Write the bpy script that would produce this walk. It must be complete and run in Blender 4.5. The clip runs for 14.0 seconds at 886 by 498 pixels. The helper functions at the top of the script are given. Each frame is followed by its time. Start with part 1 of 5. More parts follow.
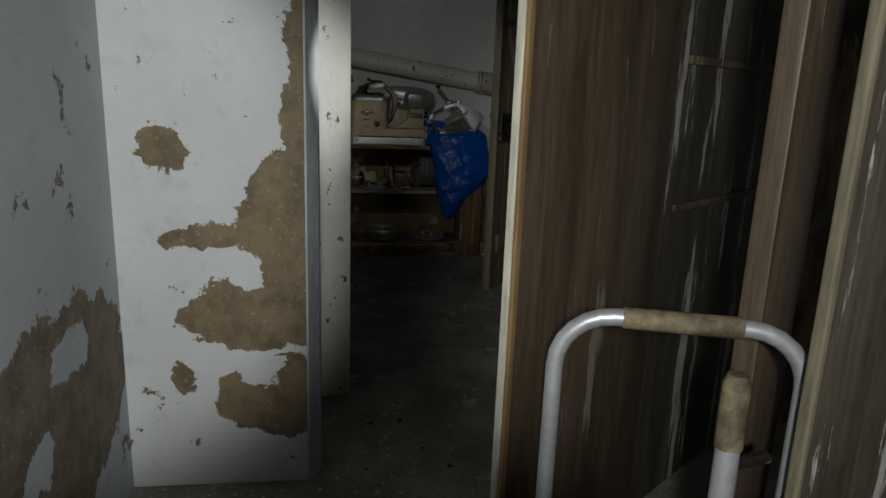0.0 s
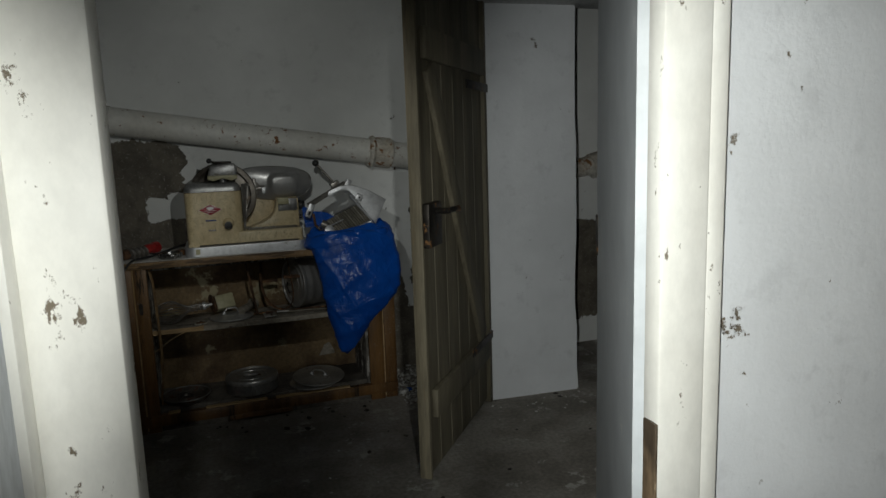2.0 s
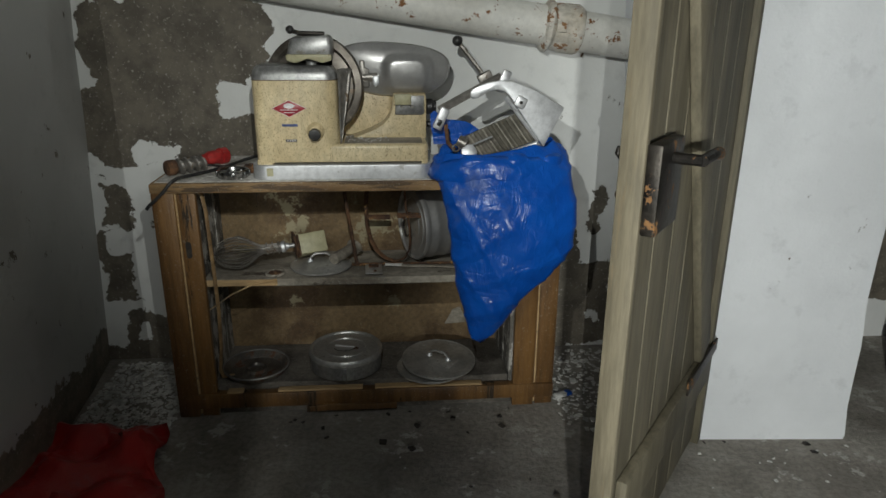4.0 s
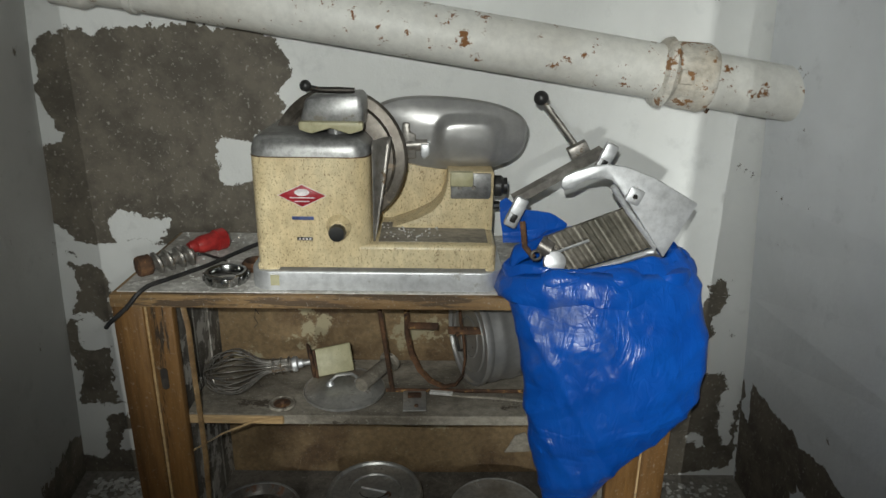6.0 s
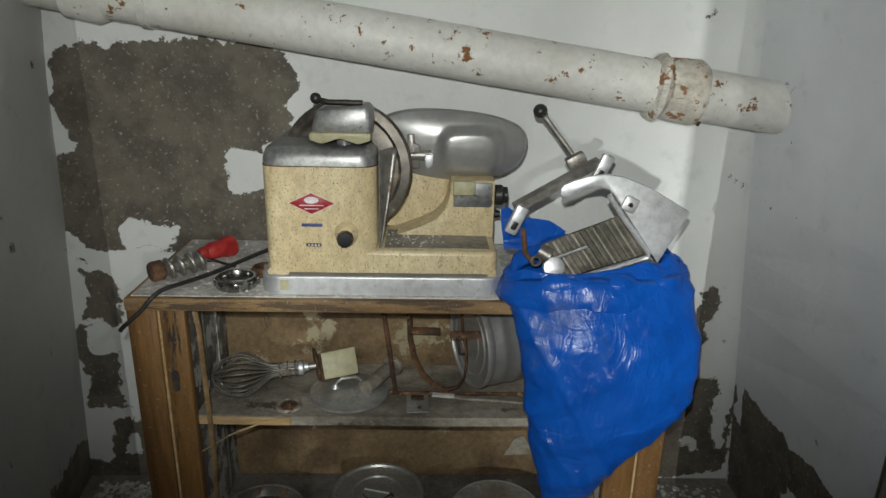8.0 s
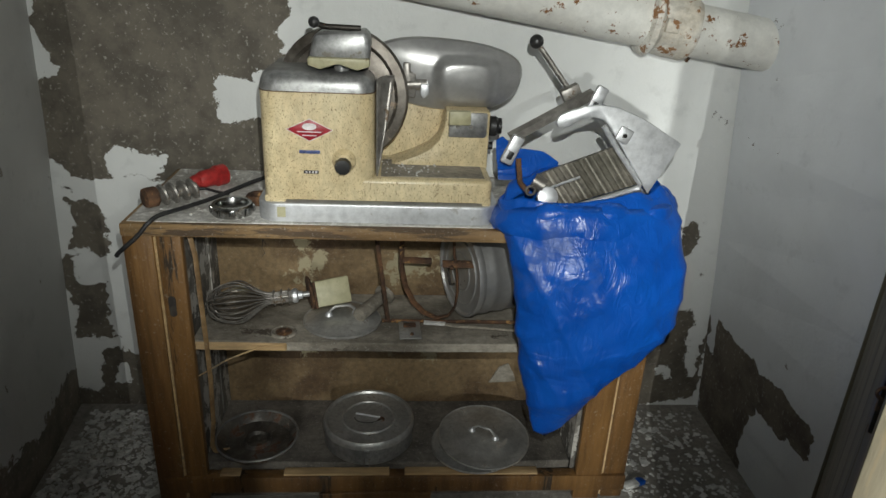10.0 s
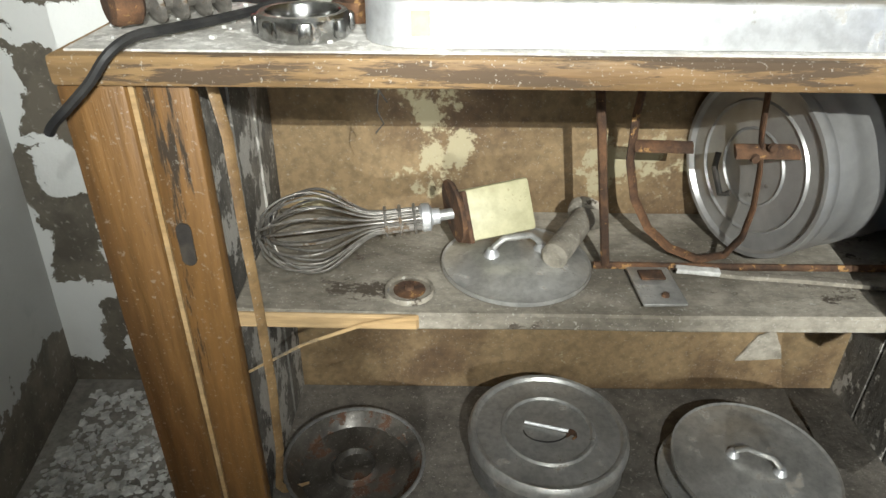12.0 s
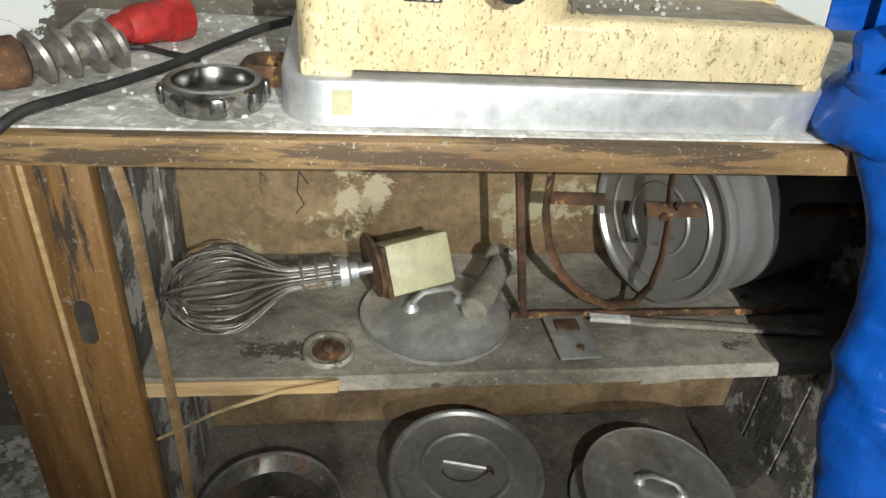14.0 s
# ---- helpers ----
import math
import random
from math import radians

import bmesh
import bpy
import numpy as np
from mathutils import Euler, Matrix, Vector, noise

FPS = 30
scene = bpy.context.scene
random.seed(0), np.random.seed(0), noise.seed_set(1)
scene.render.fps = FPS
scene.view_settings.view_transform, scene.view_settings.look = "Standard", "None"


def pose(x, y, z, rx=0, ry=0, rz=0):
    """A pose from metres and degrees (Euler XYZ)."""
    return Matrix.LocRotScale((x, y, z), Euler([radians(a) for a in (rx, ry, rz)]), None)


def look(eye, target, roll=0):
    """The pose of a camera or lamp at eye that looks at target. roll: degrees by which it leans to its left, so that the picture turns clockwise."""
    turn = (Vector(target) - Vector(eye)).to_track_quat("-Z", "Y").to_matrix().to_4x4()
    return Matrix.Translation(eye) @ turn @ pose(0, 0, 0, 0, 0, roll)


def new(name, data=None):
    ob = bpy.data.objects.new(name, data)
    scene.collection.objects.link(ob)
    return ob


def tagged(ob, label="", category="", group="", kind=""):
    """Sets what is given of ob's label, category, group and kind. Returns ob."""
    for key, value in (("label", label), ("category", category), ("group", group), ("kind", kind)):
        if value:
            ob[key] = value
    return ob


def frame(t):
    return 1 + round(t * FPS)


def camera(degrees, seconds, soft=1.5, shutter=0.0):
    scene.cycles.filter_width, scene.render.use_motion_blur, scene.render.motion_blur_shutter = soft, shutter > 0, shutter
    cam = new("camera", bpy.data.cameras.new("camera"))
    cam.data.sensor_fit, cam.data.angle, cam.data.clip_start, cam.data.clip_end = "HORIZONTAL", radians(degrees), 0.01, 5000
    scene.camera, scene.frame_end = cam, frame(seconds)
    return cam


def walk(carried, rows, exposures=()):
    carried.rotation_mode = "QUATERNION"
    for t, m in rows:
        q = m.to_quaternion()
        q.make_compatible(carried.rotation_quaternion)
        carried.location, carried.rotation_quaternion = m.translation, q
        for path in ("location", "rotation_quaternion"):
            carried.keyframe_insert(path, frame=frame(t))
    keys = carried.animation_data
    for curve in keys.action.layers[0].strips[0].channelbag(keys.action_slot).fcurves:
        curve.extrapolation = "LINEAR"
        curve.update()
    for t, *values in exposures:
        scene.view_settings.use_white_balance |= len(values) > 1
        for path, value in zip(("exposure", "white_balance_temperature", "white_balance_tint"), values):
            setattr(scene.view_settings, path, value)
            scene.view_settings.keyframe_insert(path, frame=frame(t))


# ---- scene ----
cam = camera(66.7, 14.0)
PATH = [
    (0, (-0.047, 0.055, 1.158), (0.223, 1.981, 0.69), 2.1),
    (0.5, (-0.066, 0.456, 1.179), (0.173, 2.404, 0.795), 0.6),
    (1, (-0.103, 0.802, 1.186), (0.343, 2.717, 0.824), 1.0),
    (1.5, (-0.044, 1.11, 1.203), (0.504, 3.007, 0.885), 0.0),
    (2, (0.077, 1.517, 1.238), (0.704, 3.39, 0.924), -1.9),
    (2.5, (0.139, 1.784, 1.207), (0.927, 3.583, 0.825), -1.0),
    (3, (0.23, 2.063, 1.185), (0.754, 3.924, 0.675), -2.6),
    (3.2, (0.309, 2.196, 1.18), (0.665, 4.088, 0.639), -2.9),
    (5.3, (0.338, 3.222, 1.306), (0.379, 5.085, 0.582), 1.2),
    (5.5, (0.338, 3.275, 1.313), (0.348, 5.144, 0.602), 1.1),
    (6, (0.316, 3.326, 1.33), (0.344, 5.212, 0.664), 0.9),
    (6.5, (0.312, 3.327, 1.341), (0.355, 5.226, 0.717), 0.7),
    (7, (0.305, 3.31, 1.341), (0.335, 5.213, 0.726), 1.0),
    (9.3, (0.270, 3.228, 1.317), (0.370, 5.090, 0.600), 2.0),
    (9.5, (0.262, 3.224, 1.314), (0.372, 5.08, 0.576), 2.2),
    (10, (0.232, 3.232, 1.306), (0.377, 5.07, 0.53), 2.8),
    (10.5, (0.219, 3.328, 1.26), (0.4, 5.126, 0.403), 3.0),
    (11, (0.186, 3.589, 1.141), (0.333, 5.351, 0.207), 2.6),
    (11.5, (0.122, 3.793, 1.052), (0.132, 5.493, -0.001), 1.0),
    (12, (0.007, 4.002, 0.933), (0.009, 5.719, -0.093), 0.6),
    (12.5, (-0.063, 4.138, 0.863), (0.068, 5.823, -0.208), 3.2),
    (13, (-0.061, 4.156, 0.87), (0.151, 5.832, -0.2), 4.0),
    (13.5, (-0.051, 4.149, 0.906), (0.19, 5.83, -0.15), 4.1),
    (14, (-0.013, 4.061, 1.007), (0.275, 5.73, -0.056), 5.0),
]
# the torch is near the first walls and far from the room, and the clip's camera opens up on the way in
EXPOSURES = [(0.0, -3.6), (0.5, -2.9), (1.0, -2.85), (1.5, -2.6), (2.0, -2.7), (2.5, -2.55), (3.0, -1.85), (3.2, -1.6), (5.3, -0.36), (6.5, -0.40), (7.2, -0.42), (9.5, -0.36), (10.5, -0.12), (11.0, 0.2), (12.0, 1.35), (12.5, 1.65), (13.0, 1.42), (13.5, 1.1), (14.0, 0.85)]
walk(cam, [(t, look(eye, target, roll)) for t, eye, target, roll in PATH], EXPOSURES)

# ---------------- light: the torch carried through the place, standing where the walk lingers ----------------
world = bpy.data.worlds.new("cellar_dark")
scene.world = world
world.use_nodes = True
world.node_tree.nodes["Background"].inputs[0].default_value = (0.5, 0.6, 0.8, 1)
world.node_tree.nodes["Background"].inputs[1].default_value = 0.001


def torch(name, eye, target, watts, degrees, blend, colour, size=0.0):
    lamp = bpy.data.lights.new(name, "SPOT")
    lamp.energy, lamp.color = watts, colour
    lamp.spot_size, lamp.spot_blend, lamp.shadow_soft_size = radians(degrees), blend, size
    ob = new(name, lamp)
    ob.matrix_world = look(eye, target)
    return ob


TORCH = (0.955, 0.985, 0.945)
torch("torch_light_room", (0.27, 3.24, 1.42), (0.38, 5.0, 1.26), 79, 96, 1.0, TORCH)
torch("torch_light_shelf", (-0.04, 4.08, 0.99), (-0.10, 5.0, 0.64), 4.6, 80, 1.0, TORCH)
torch("torch_light_door", (0.12, 1.72, 1.22), (1.20, 2.80, 0.95), 420, 68, 0.7, TORCH)
torch("torch_light_jamb", (0.12, 1.72, 1.22), (-0.30, 2.45, 1.15), 125, 58, 1.0, TORCH)
torch("torch_light_pier", (-0.05, -0.45, 1.34), (-0.86, 1.9, 0.88), 1150, 43, 0.55, TORCH, 0.12)
torch("torch_light_boards", (-0.20, -0.45, 1.34), (0.76, 1.332, 0.95), 950, 46, 0.6, TORCH, 0.05)

# ---------------- materials ----------------
def nodes_of(name):
    m = bpy.data.materials.new(name)
    m.use_nodes = True
    nt = m.node_tree
    return m, nt, nt.nodes["Principled BSDF"]


def add(nt, kind, **values):
    n = nt.nodes.new(kind)
    for k, v in values.items():
        if k == "op":
            n.operation = v
        elif k == "blend":
            n.blend_type = v
        else:
            n.inputs[k].default_value = v
    return n


def noise_tex(nt, coord, scale, detail=6, rough=0.6, distortion=0.0):
    n = add(nt, "ShaderNodeTexNoise", Scale=scale, Detail=detail, Roughness=rough, Distortion=distortion)
    nt.links.new(coord, n.inputs["Vector"])
    return n.outputs[0]


def ramp(nt, source, stops):
    r = nt.nodes.new("ShaderNodeValToRGB")
    els = r.color_ramp.elements
    while len(els) < len(stops):
        els.new(0.5)
    for e, (p, c) in zip(els, stops):
        e.position = p
        e.color = c if len(c) == 4 else (*c, 1)
    nt.links.new(source, r.inputs[0])
    return r.outputs[0]


def grey(v):
    return (v, v, v, 1)


def mix(nt, fac, a, b, blend="MIX"):
    n = nt.nodes.new("ShaderNodeMix")
    n.data_type, n.blend_type = "RGBA", blend
    if hasattr(fac, "links"):
        nt.links.new(fac, n.inputs[0])
    else:
        n.inputs[0].default_value = fac
    for socket, v in ((n.inputs[6], a), (n.inputs[7], b)):
        if hasattr(v, "links"):
            nt.links.new(v, socket)
        else:
            socket.default_value = v if len(v) == 4 else (*v, 1)
    return n.outputs[2]


def maths(nt, op, a, b=0.0):
    n = add(nt, "ShaderNodeMath", op=op)
    for i, v in enumerate((a, b)):
        if hasattr(v, "links"):
            nt.links.new(v, n.inputs[i])
        else:
            n.inputs[i].default_value = v
    return n.outputs[0]


def bump(nt, bsdf, height, strength=0.3, distance=0.01):
    b = add(nt, "ShaderNodeBump", Strength=strength, Distance=distance)
    nt.links.new(height, b.inputs["Height"])
    nt.links.new(b.outputs[0], bsdf.inputs["Normal"])


def coords(nt, scale=(1, 1, 1)):
    tc = nt.nodes.new("ShaderNodeTexCoord")
    mp = nt.nodes.new("ShaderNodeMapping")
    mp.inputs["Scale"].default_value = scale
    nt.links.new(tc.outputs["Object"], mp.inputs[0])
    return mp.outputs[0]


def surface(name, dark, light, scale=8, rough=0.8, metal=0.0, grain=60, relief=0.25, stretch=(1, 1, 1), spots=None, spot_at=0.62, spot_scale=14, depth=0.004, spot_rough=0.9, flecks=0.0, mottle=0.55):
    """A worn surface: two tones by a large noise, a fine grain, and spots of a third colour."""
    m, nt, b = nodes_of(name)
    c = coords(nt, stretch)
    big = noise_tex(nt, c, scale)
    fine = noise_tex(nt, c, grain, 4, 0.7)
    col = mix(nt, ramp(nt, big, [(0.40, grey(0)), (0.60, grey(1))]), dark, light)
    col = mix(nt, mottle, col, ramp(nt, fine, [(0.36, grey(0.4)), (0.60, grey(1))]), "MULTIPLY")
    r = maths(nt, "MULTIPLY_ADD", fine, 0.25)
    nt.nodes[-1].inputs[2].default_value = rough - 0.12
    rr = r
    if metal:
        b.inputs["Metallic"].default_value = metal
    if spots:
        spot_at = 0.5 + (spot_at - 0.5) * 0.62
        s = ramp(nt, noise_tex(nt, c, spot_scale, 8, 0.72), [(spot_at, grey(0)), (spot_at + 0.025, grey(1))])
        col = mix(nt, s, col, spots)
        rr = mix(nt, s, r, grey(spot_rough))
        if metal:
            nt.links.new(maths(nt, "SUBTRACT", metal, s), b.inputs["Metallic"])
    if flecks:
        free = coords(nt)
        for size, at in ((110, 0.665), (260, 0.645)):
            col = mix(nt, ramp(nt, noise_tex(nt, free, size, 3, 0.6), [(at, grey(0)), (at + 0.02, grey(flecks))]), col, (0.46, 0.44, 0.39))
    nt.links.new(rr, b.inputs["Roughness"])
    nt.links.new(col, b.inputs["Base Color"])
    bump(nt, b, maths(nt, "ADD", fine, big), relief, depth)
    return m


def peeled(name, paint, bare, holes, islands=(), axes="XZ", chips=0.70, wander=0.16, edge_scale=5.0, bare2=None, square=False):
    """Painted plaster with patches fallen off: holes and islands are (u, v, ru, rv) in metres on the wall."""
    m, nt, b = nodes_of(name)
    tc = nt.nodes.new("ShaderNodeTexCoord")
    sep = nt.nodes.new("ShaderNodeSeparateXYZ")
    nt.links.new(tc.outputs["Object"], sep.inputs[0])
    pos = tc.outputs["Object"]
    n1 = nt.nodes.new("ShaderNodeTexNoise")
    n1.inputs["Scale"].default_value, n1.inputs["Detail"].default_value, n1.inputs["Roughness"].default_value = edge_scale, 10, 0.70
    nt.links.new(pos, n1.inputs["Vector"])
    du = maths(nt, "MULTIPLY", maths(nt, "SUBTRACT", n1.outputs[0], 0.5), wander * 2)
    sep2 = nt.nodes.new("ShaderNodeSeparateColor")
    nt.links.new(n1.outputs[1], sep2.inputs[0])
    dv = maths(nt, "MULTIPLY", maths(nt, "SUBTRACT", sep2.outputs[1], 0.5), wander * 2)
    u = maths(nt, "ADD", sep.outputs[axes[0]], du)
    v = maths(nt, "ADD", sep.outputs[axes[1]], dv)

    def field(shapes):
        best = None
        for cu, cv, ru, rv in shapes:
            a = maths(nt, "MULTIPLY", maths(nt, "SUBTRACT", u, cu), 1 / ru)
            d = maths(nt, "MULTIPLY", maths(nt, "SUBTRACT", v, cv), 1 / rv)
            a, d = maths(nt, "MULTIPLY", a, a), maths(nt, "MULTIPLY", d, d)
            if square:
                a, d = maths(nt, "MULTIPLY", a, a), maths(nt, "MULTIPLY", d, d)
            q = maths(nt, "ADD", a, d)
            best = q if best is None else maths(nt, "MINIMUM", best, q)
        return maths(nt, "LESS_THAN", best, 1.0)

    mask = field(holes) if holes else None
    chips = 0.5 + (chips - 0.5) * 0.66
    small = ramp(nt, noise_tex(nt, pos, 9, 9, 0.7), [(chips, grey(0)), (chips + 0.01, grey(1))])
    mask = maths(nt, "MAXIMUM", mask, small) if mask is not None else small
    if islands:
        mask = maths(nt, "MULTIPLY", mask, maths(nt, "SUBTRACT", 1.0, field(islands)))
    fine = noise_tex(nt, pos, 90, 5, 0.7)
    mid = noise_tex(nt, pos, 12, 6, 0.65)
    big = noise_tex(nt, pos, 2.2, 5, 0.6)
    pc = mix(nt, ramp(nt, big, [(0.42, grey(0)), (0.62, grey(1))]), [x * 0.90 for x in paint[:3]], paint)
    pc = mix(nt, ramp(nt, mid, [(0.58, grey(0)), (0.70, grey(0.3))]), pc, [x * 0.6 for x in paint[:3]])
    bc = mix(nt, ramp(nt, mid, [(0.42, grey(0)), (0.60, grey(1))]), bare, bare2 or [x * 0.62 for x in bare[:3]])
    bc = mix(nt, ramp(nt, fine, [(0.60, grey(0)), (0.64, grey(0.6))]), bc, (0.42, 0.40, 0.36))
    col = mix(nt, mask, pc, bc)
    nt.links.new(col, b.inputs["Base Color"])
    b.inputs["Roughness"].default_value = 0.72
    h = maths(nt, "ADD", maths(nt, "MULTIPLY", maths(nt, "SUBTRACT", 1.0, mask), 1.2), maths(nt, "ADD", maths(nt, "MULTIPLY", fine, 0.25), mid))
    bump(nt, b, h, 0.6, 0.005)
    return m


def wood(name, dark, light, along="Z", rough=0.6, spots=None, spot_at=0.66, ring=7, flecks=0.0):
    s = {"X": (0.12, 1, 1), "Y": (1, 0.12, 1), "Z": (1, 1, 0.1)}[along]
    return surface(name, dark, light, ring, rough, 0, 70, 0.35, s, spots, spot_at, 10, flecks=flecks)


WHITE = (0.74, 0.76, 0.78)
M_WALL = peeled("limewashed_plaster", WHITE, (0.20, 0.165, 0.12), [], chips=0.735)
M_BACK = peeled("peeled_back_wall_plaster", (0.76, 0.77, 0.75), (0.155, 0.135, 0.105),
                [(-0.356, 1.139, 0.310, 0.150), (-0.420, 0.886, 0.265, 0.150), (-0.633, 0.595, 0.060, 0.085), (-0.652, 0.418, 0.055, 0.075), (-0.622, 0.297, 0.075, 0.065), (-0.589, 0.110, 0.119, 0.080), (-0.622, -0.005, 0.174, 0.052),
                 (-0.127, 0.772, 0.092, 0.142), (1.100, 0.555, 0.020, 0.081), (1.105, 0.180, 0.125, 0.170), (0.30, 0.28, 0.75, 0.38), (2.3, 0.45, 0.6, 0.30)],
                [(-0.180, 0.962, 0.065, 0.055), (-0.462, 0.777, 0.079, 0.040), (-0.541, 0.697, 0.054, 0.046), (-0.687, 0.645, 0.016, 0.146), (-0.591, 0.455, 0.072, 0.040), (-0.565, 0.326, 0.036, 0.090), (-0.685, 0.150, 0.037, 0.099), (-0.572, 0.110, 0.025, 0.030),
                 (1.194, 0.300, 0.020, 0.190), (1.108, 0.120, 0.026, 0.017), (-0.083, 1.015, 0.044, 0.030)], wander=0.085, edge_scale=8, chips=0.77, square=True)
M_PIER = peeled("peeled_pier_plaster", (0.78, 0.80, 0.82), (0.27, 0.20, 0.12),
                [(-0.18, 1.10, 0.045, 0.32), (-0.21, 0.78, 0.13, 0.20), (-0.30, 0.52, 0.22, 0.10), (-0.42, 0.74, 0.14, 0.035), (-0.53, 0.98, 0.06, 0.06), (-0.22, 0.28, 0.20, 0.12), (-0.52, 0.34, 0.03, 0.05)],
                [(-0.36, 0.66, 0.07, 0.05), (-0.30, 0.36, 0.06, 0.05)], wander=0.085, edge_scale=8, chips=0.69)
M_LEFT = peeled("damp_corridor_plaster", (0.50, 0.53, 0.56), (0.21, 0.17, 0.12),
                [(1.5, 0.42, 0.40, 0.26), (0.9, 0.35, 0.4, 0.2)], [(1.55, 0.55, 0.1, 0.06), (1.35, 0.38, 0.08, 0.06)], axes="YZ", chips=0.66, wander=0.14)
M_ROOMLEFT = peeled("damp_room_plaster", (0.50, 0.50, 0.48), (0.2, 0.17, 0.13), [(4.6, 0.05, 0.9, 0.10)], axes="YZ", chips=0.72)
M_ALCOVE = peeled("alcove_plaster", (0.74, 0.76, 0.78), (0.16, 0.135, 0.105), [(4.93, 0.20, 0.12, 0.15), (4.80, 0.26, 0.09, 0.09), (4.66, 0.275, 0.10, 0.06), (4.53, 0.285, 0.06, 0.045), (4.87, 0.07, 0.15, 0.12)], [(4.66, 0.10, 0.08, 0.09), (4.985, 0.31, 0.02, 0.08)], axes="YZ", wander=0.06, edge_scale=9, chips=0.76, square=True)
M_CEIL = surface("ceiling_limewash", (0.52, 0.53, 0.53), (0.64, 0.65, 0.65), 3, 0.85, spots=(0.3, 0.28, 0.25), spot_at=0.7)
M_FLOOR = surface("dusty_concrete_floor", (0.225, 0.205, 0.178), (0.37, 0.345, 0.305), 3.2, 0.9, 0, 60, 0.6, spots=(0.44, 0.42, 0.385), spot_at=0.645, spot_scale=6, depth=0.006)
M_CREAM = surface("old_cream_door_paint", (0.80, 0.785, 0.725), (0.85, 0.84, 0.785), 4, 0.45, 0, 20, 0.035, (1, 1, 0.6), (0.17, 0.14, 0.10), 0.69, 20, mottle=0.15)
M_GREYEDGE = surface("grey_painted_reveal", (0.46, 0.49, 0.52), (0.60, 0.63, 0.66), 7, 0.6, 0, 50, 0.3, (1, 1, 0.3), (0.3, 0.25, 0.18), 0.7, 9, mottle=0.35)
M_LEAF1 = surface("grey_white_door_paint", (0.56, 0.59, 0.61), (0.63, 0.66, 0.68), 3, 0.5, 0, 14, 0.05, spots=(0.74, 0.75, 0.74), spot_at=0.72, mottle=0.12)
M_LEAF2 = wood("dusty_olive_planks", (0.115, 0.10, 0.065), (0.20, 0.175, 0.12), "Z", 0.7)
M_LEAF2EDGE = wood("pale_worn_door_edge", (0.17, 0.145, 0.095), (0.27, 0.235, 0.16), "Z", 0.7, (0.2, 0.16, 0.1))
M_DARKWOOD = wood("dark_brown_panel", (0.050, 0.042, 0.032), (0.105, 0.088, 0.068), "Z", 0.55, (0.40, 0.385, 0.36), 0.61)
M_BROWNWOOD = wood("brown_varnished_planks", (0.075, 0.053, 0.033), (0.145, 0.105, 0.068), "Z", 0.5, (0.25, 0.22, 0.18), 0.645)
M_ORANGEWOOD = wood("orange_raw_wood", (0.24, 0.14, 0.06), (0.46, 0.30, 0.15), "Z", 0.6, (0.6, 0.5, 0.35), 0.6)
M_PALEEDGE = wood("pale_painted_edge", (0.74, 0.69, 0.55), (0.87, 0.83, 0.72), "Z", 0.6, (0.30, 0.2, 0.1), 0.70)
M_TORN = surface("torn_brown_veneer", (0.07, 0.05, 0.032), (0.30, 0.205, 0.12), 9, 0.6, 0, 60, 0.5, (1, 1, 0.35), (0.34, 0.26, 0.17), 0.66, 8)
M_OAK = wood("varnished_oak_frame", (0.082, 0.040, 0.013), (0.225, 0.115, 0.036), "Z", 0.44, (0.035, 0.024, 0.014), 0.62, flecks=0.25)
M_OAKX = wood("worn_oak_edge", (0.20, 0.118, 0.05), (0.37, 0.24, 0.11), "X", 0.62, (0.09, 0.06, 0.036), 0.66, flecks=0.45)
M_RAWX = wood("raw_pine_edge", (0.42, 0.27, 0.12), (0.62, 0.44, 0.24), "X", 0.7, (0.2, 0.16, 0.11), 0.62)
M_DUSTBOARD = surface("dusty_shelf_board", (0.155, 0.135, 0.105), (0.37, 0.335, 0.275), 6, 0.95, 0, 80, 0.4, (0.7, 1, 1), (0.07, 0.055, 0.04), 0.66, 9, flecks=0.55)
M_DUSTTOP = surface("plaster_dusted_top", (0.46, 0.44, 0.40), (0.72, 0.70, 0.66), 9, 0.95, 0, 90, 0.8, (1, 1, 1), (0.74, 0.72, 0.69), 0.62, 45, 0.004)
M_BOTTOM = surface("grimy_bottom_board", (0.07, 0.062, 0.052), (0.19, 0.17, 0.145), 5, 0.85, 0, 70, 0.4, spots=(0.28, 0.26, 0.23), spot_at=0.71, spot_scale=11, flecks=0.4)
M_HARDBOARD = surface("mouldy_hardboard_back", (0.11, 0.066, 0.032), (0.27, 0.185, 0.095), 5, 0.75, 0, 60, 0.3, spots=(0.38, 0.33, 0.21), spot_at=0.63, spot_scale=4.5, flecks=0.25, mottle=0.55)
M_MOULDSIDE = surface("mouldy_side_board", (0.085, 0.078, 0.068), (0.21, 0.195, 0.17), 8, 0.85, 0, 60, 0.6, (1, 1, 0.7), (0.46, 0.44, 0.40), 0.535, 22, flecks=0.5)
M_CREAMENAMEL = surface("chipped_cream_enamel", (0.60, 0.48, 0.275), (0.70, 0.59, 0.365), 7, 0.38, 0, 50, 0.12, (1, 1, 0.55), (0.24, 0.17, 0.09), 0.615, 320, mottle=0.4)
M_PAN = surface("dull_pan_aluminium", (0.36, 0.355, 0.345), (0.48, 0.475, 0.465), 5, 0.34, 0.65, 70, 0.008, mottle=0.15)
M_RIBTRAY = surface("greasy_ribbed_tray", (0.13, 0.12, 0.095), (0.22, 0.20, 0.165), 12, 0.5, 0.5, 70, 0.1)
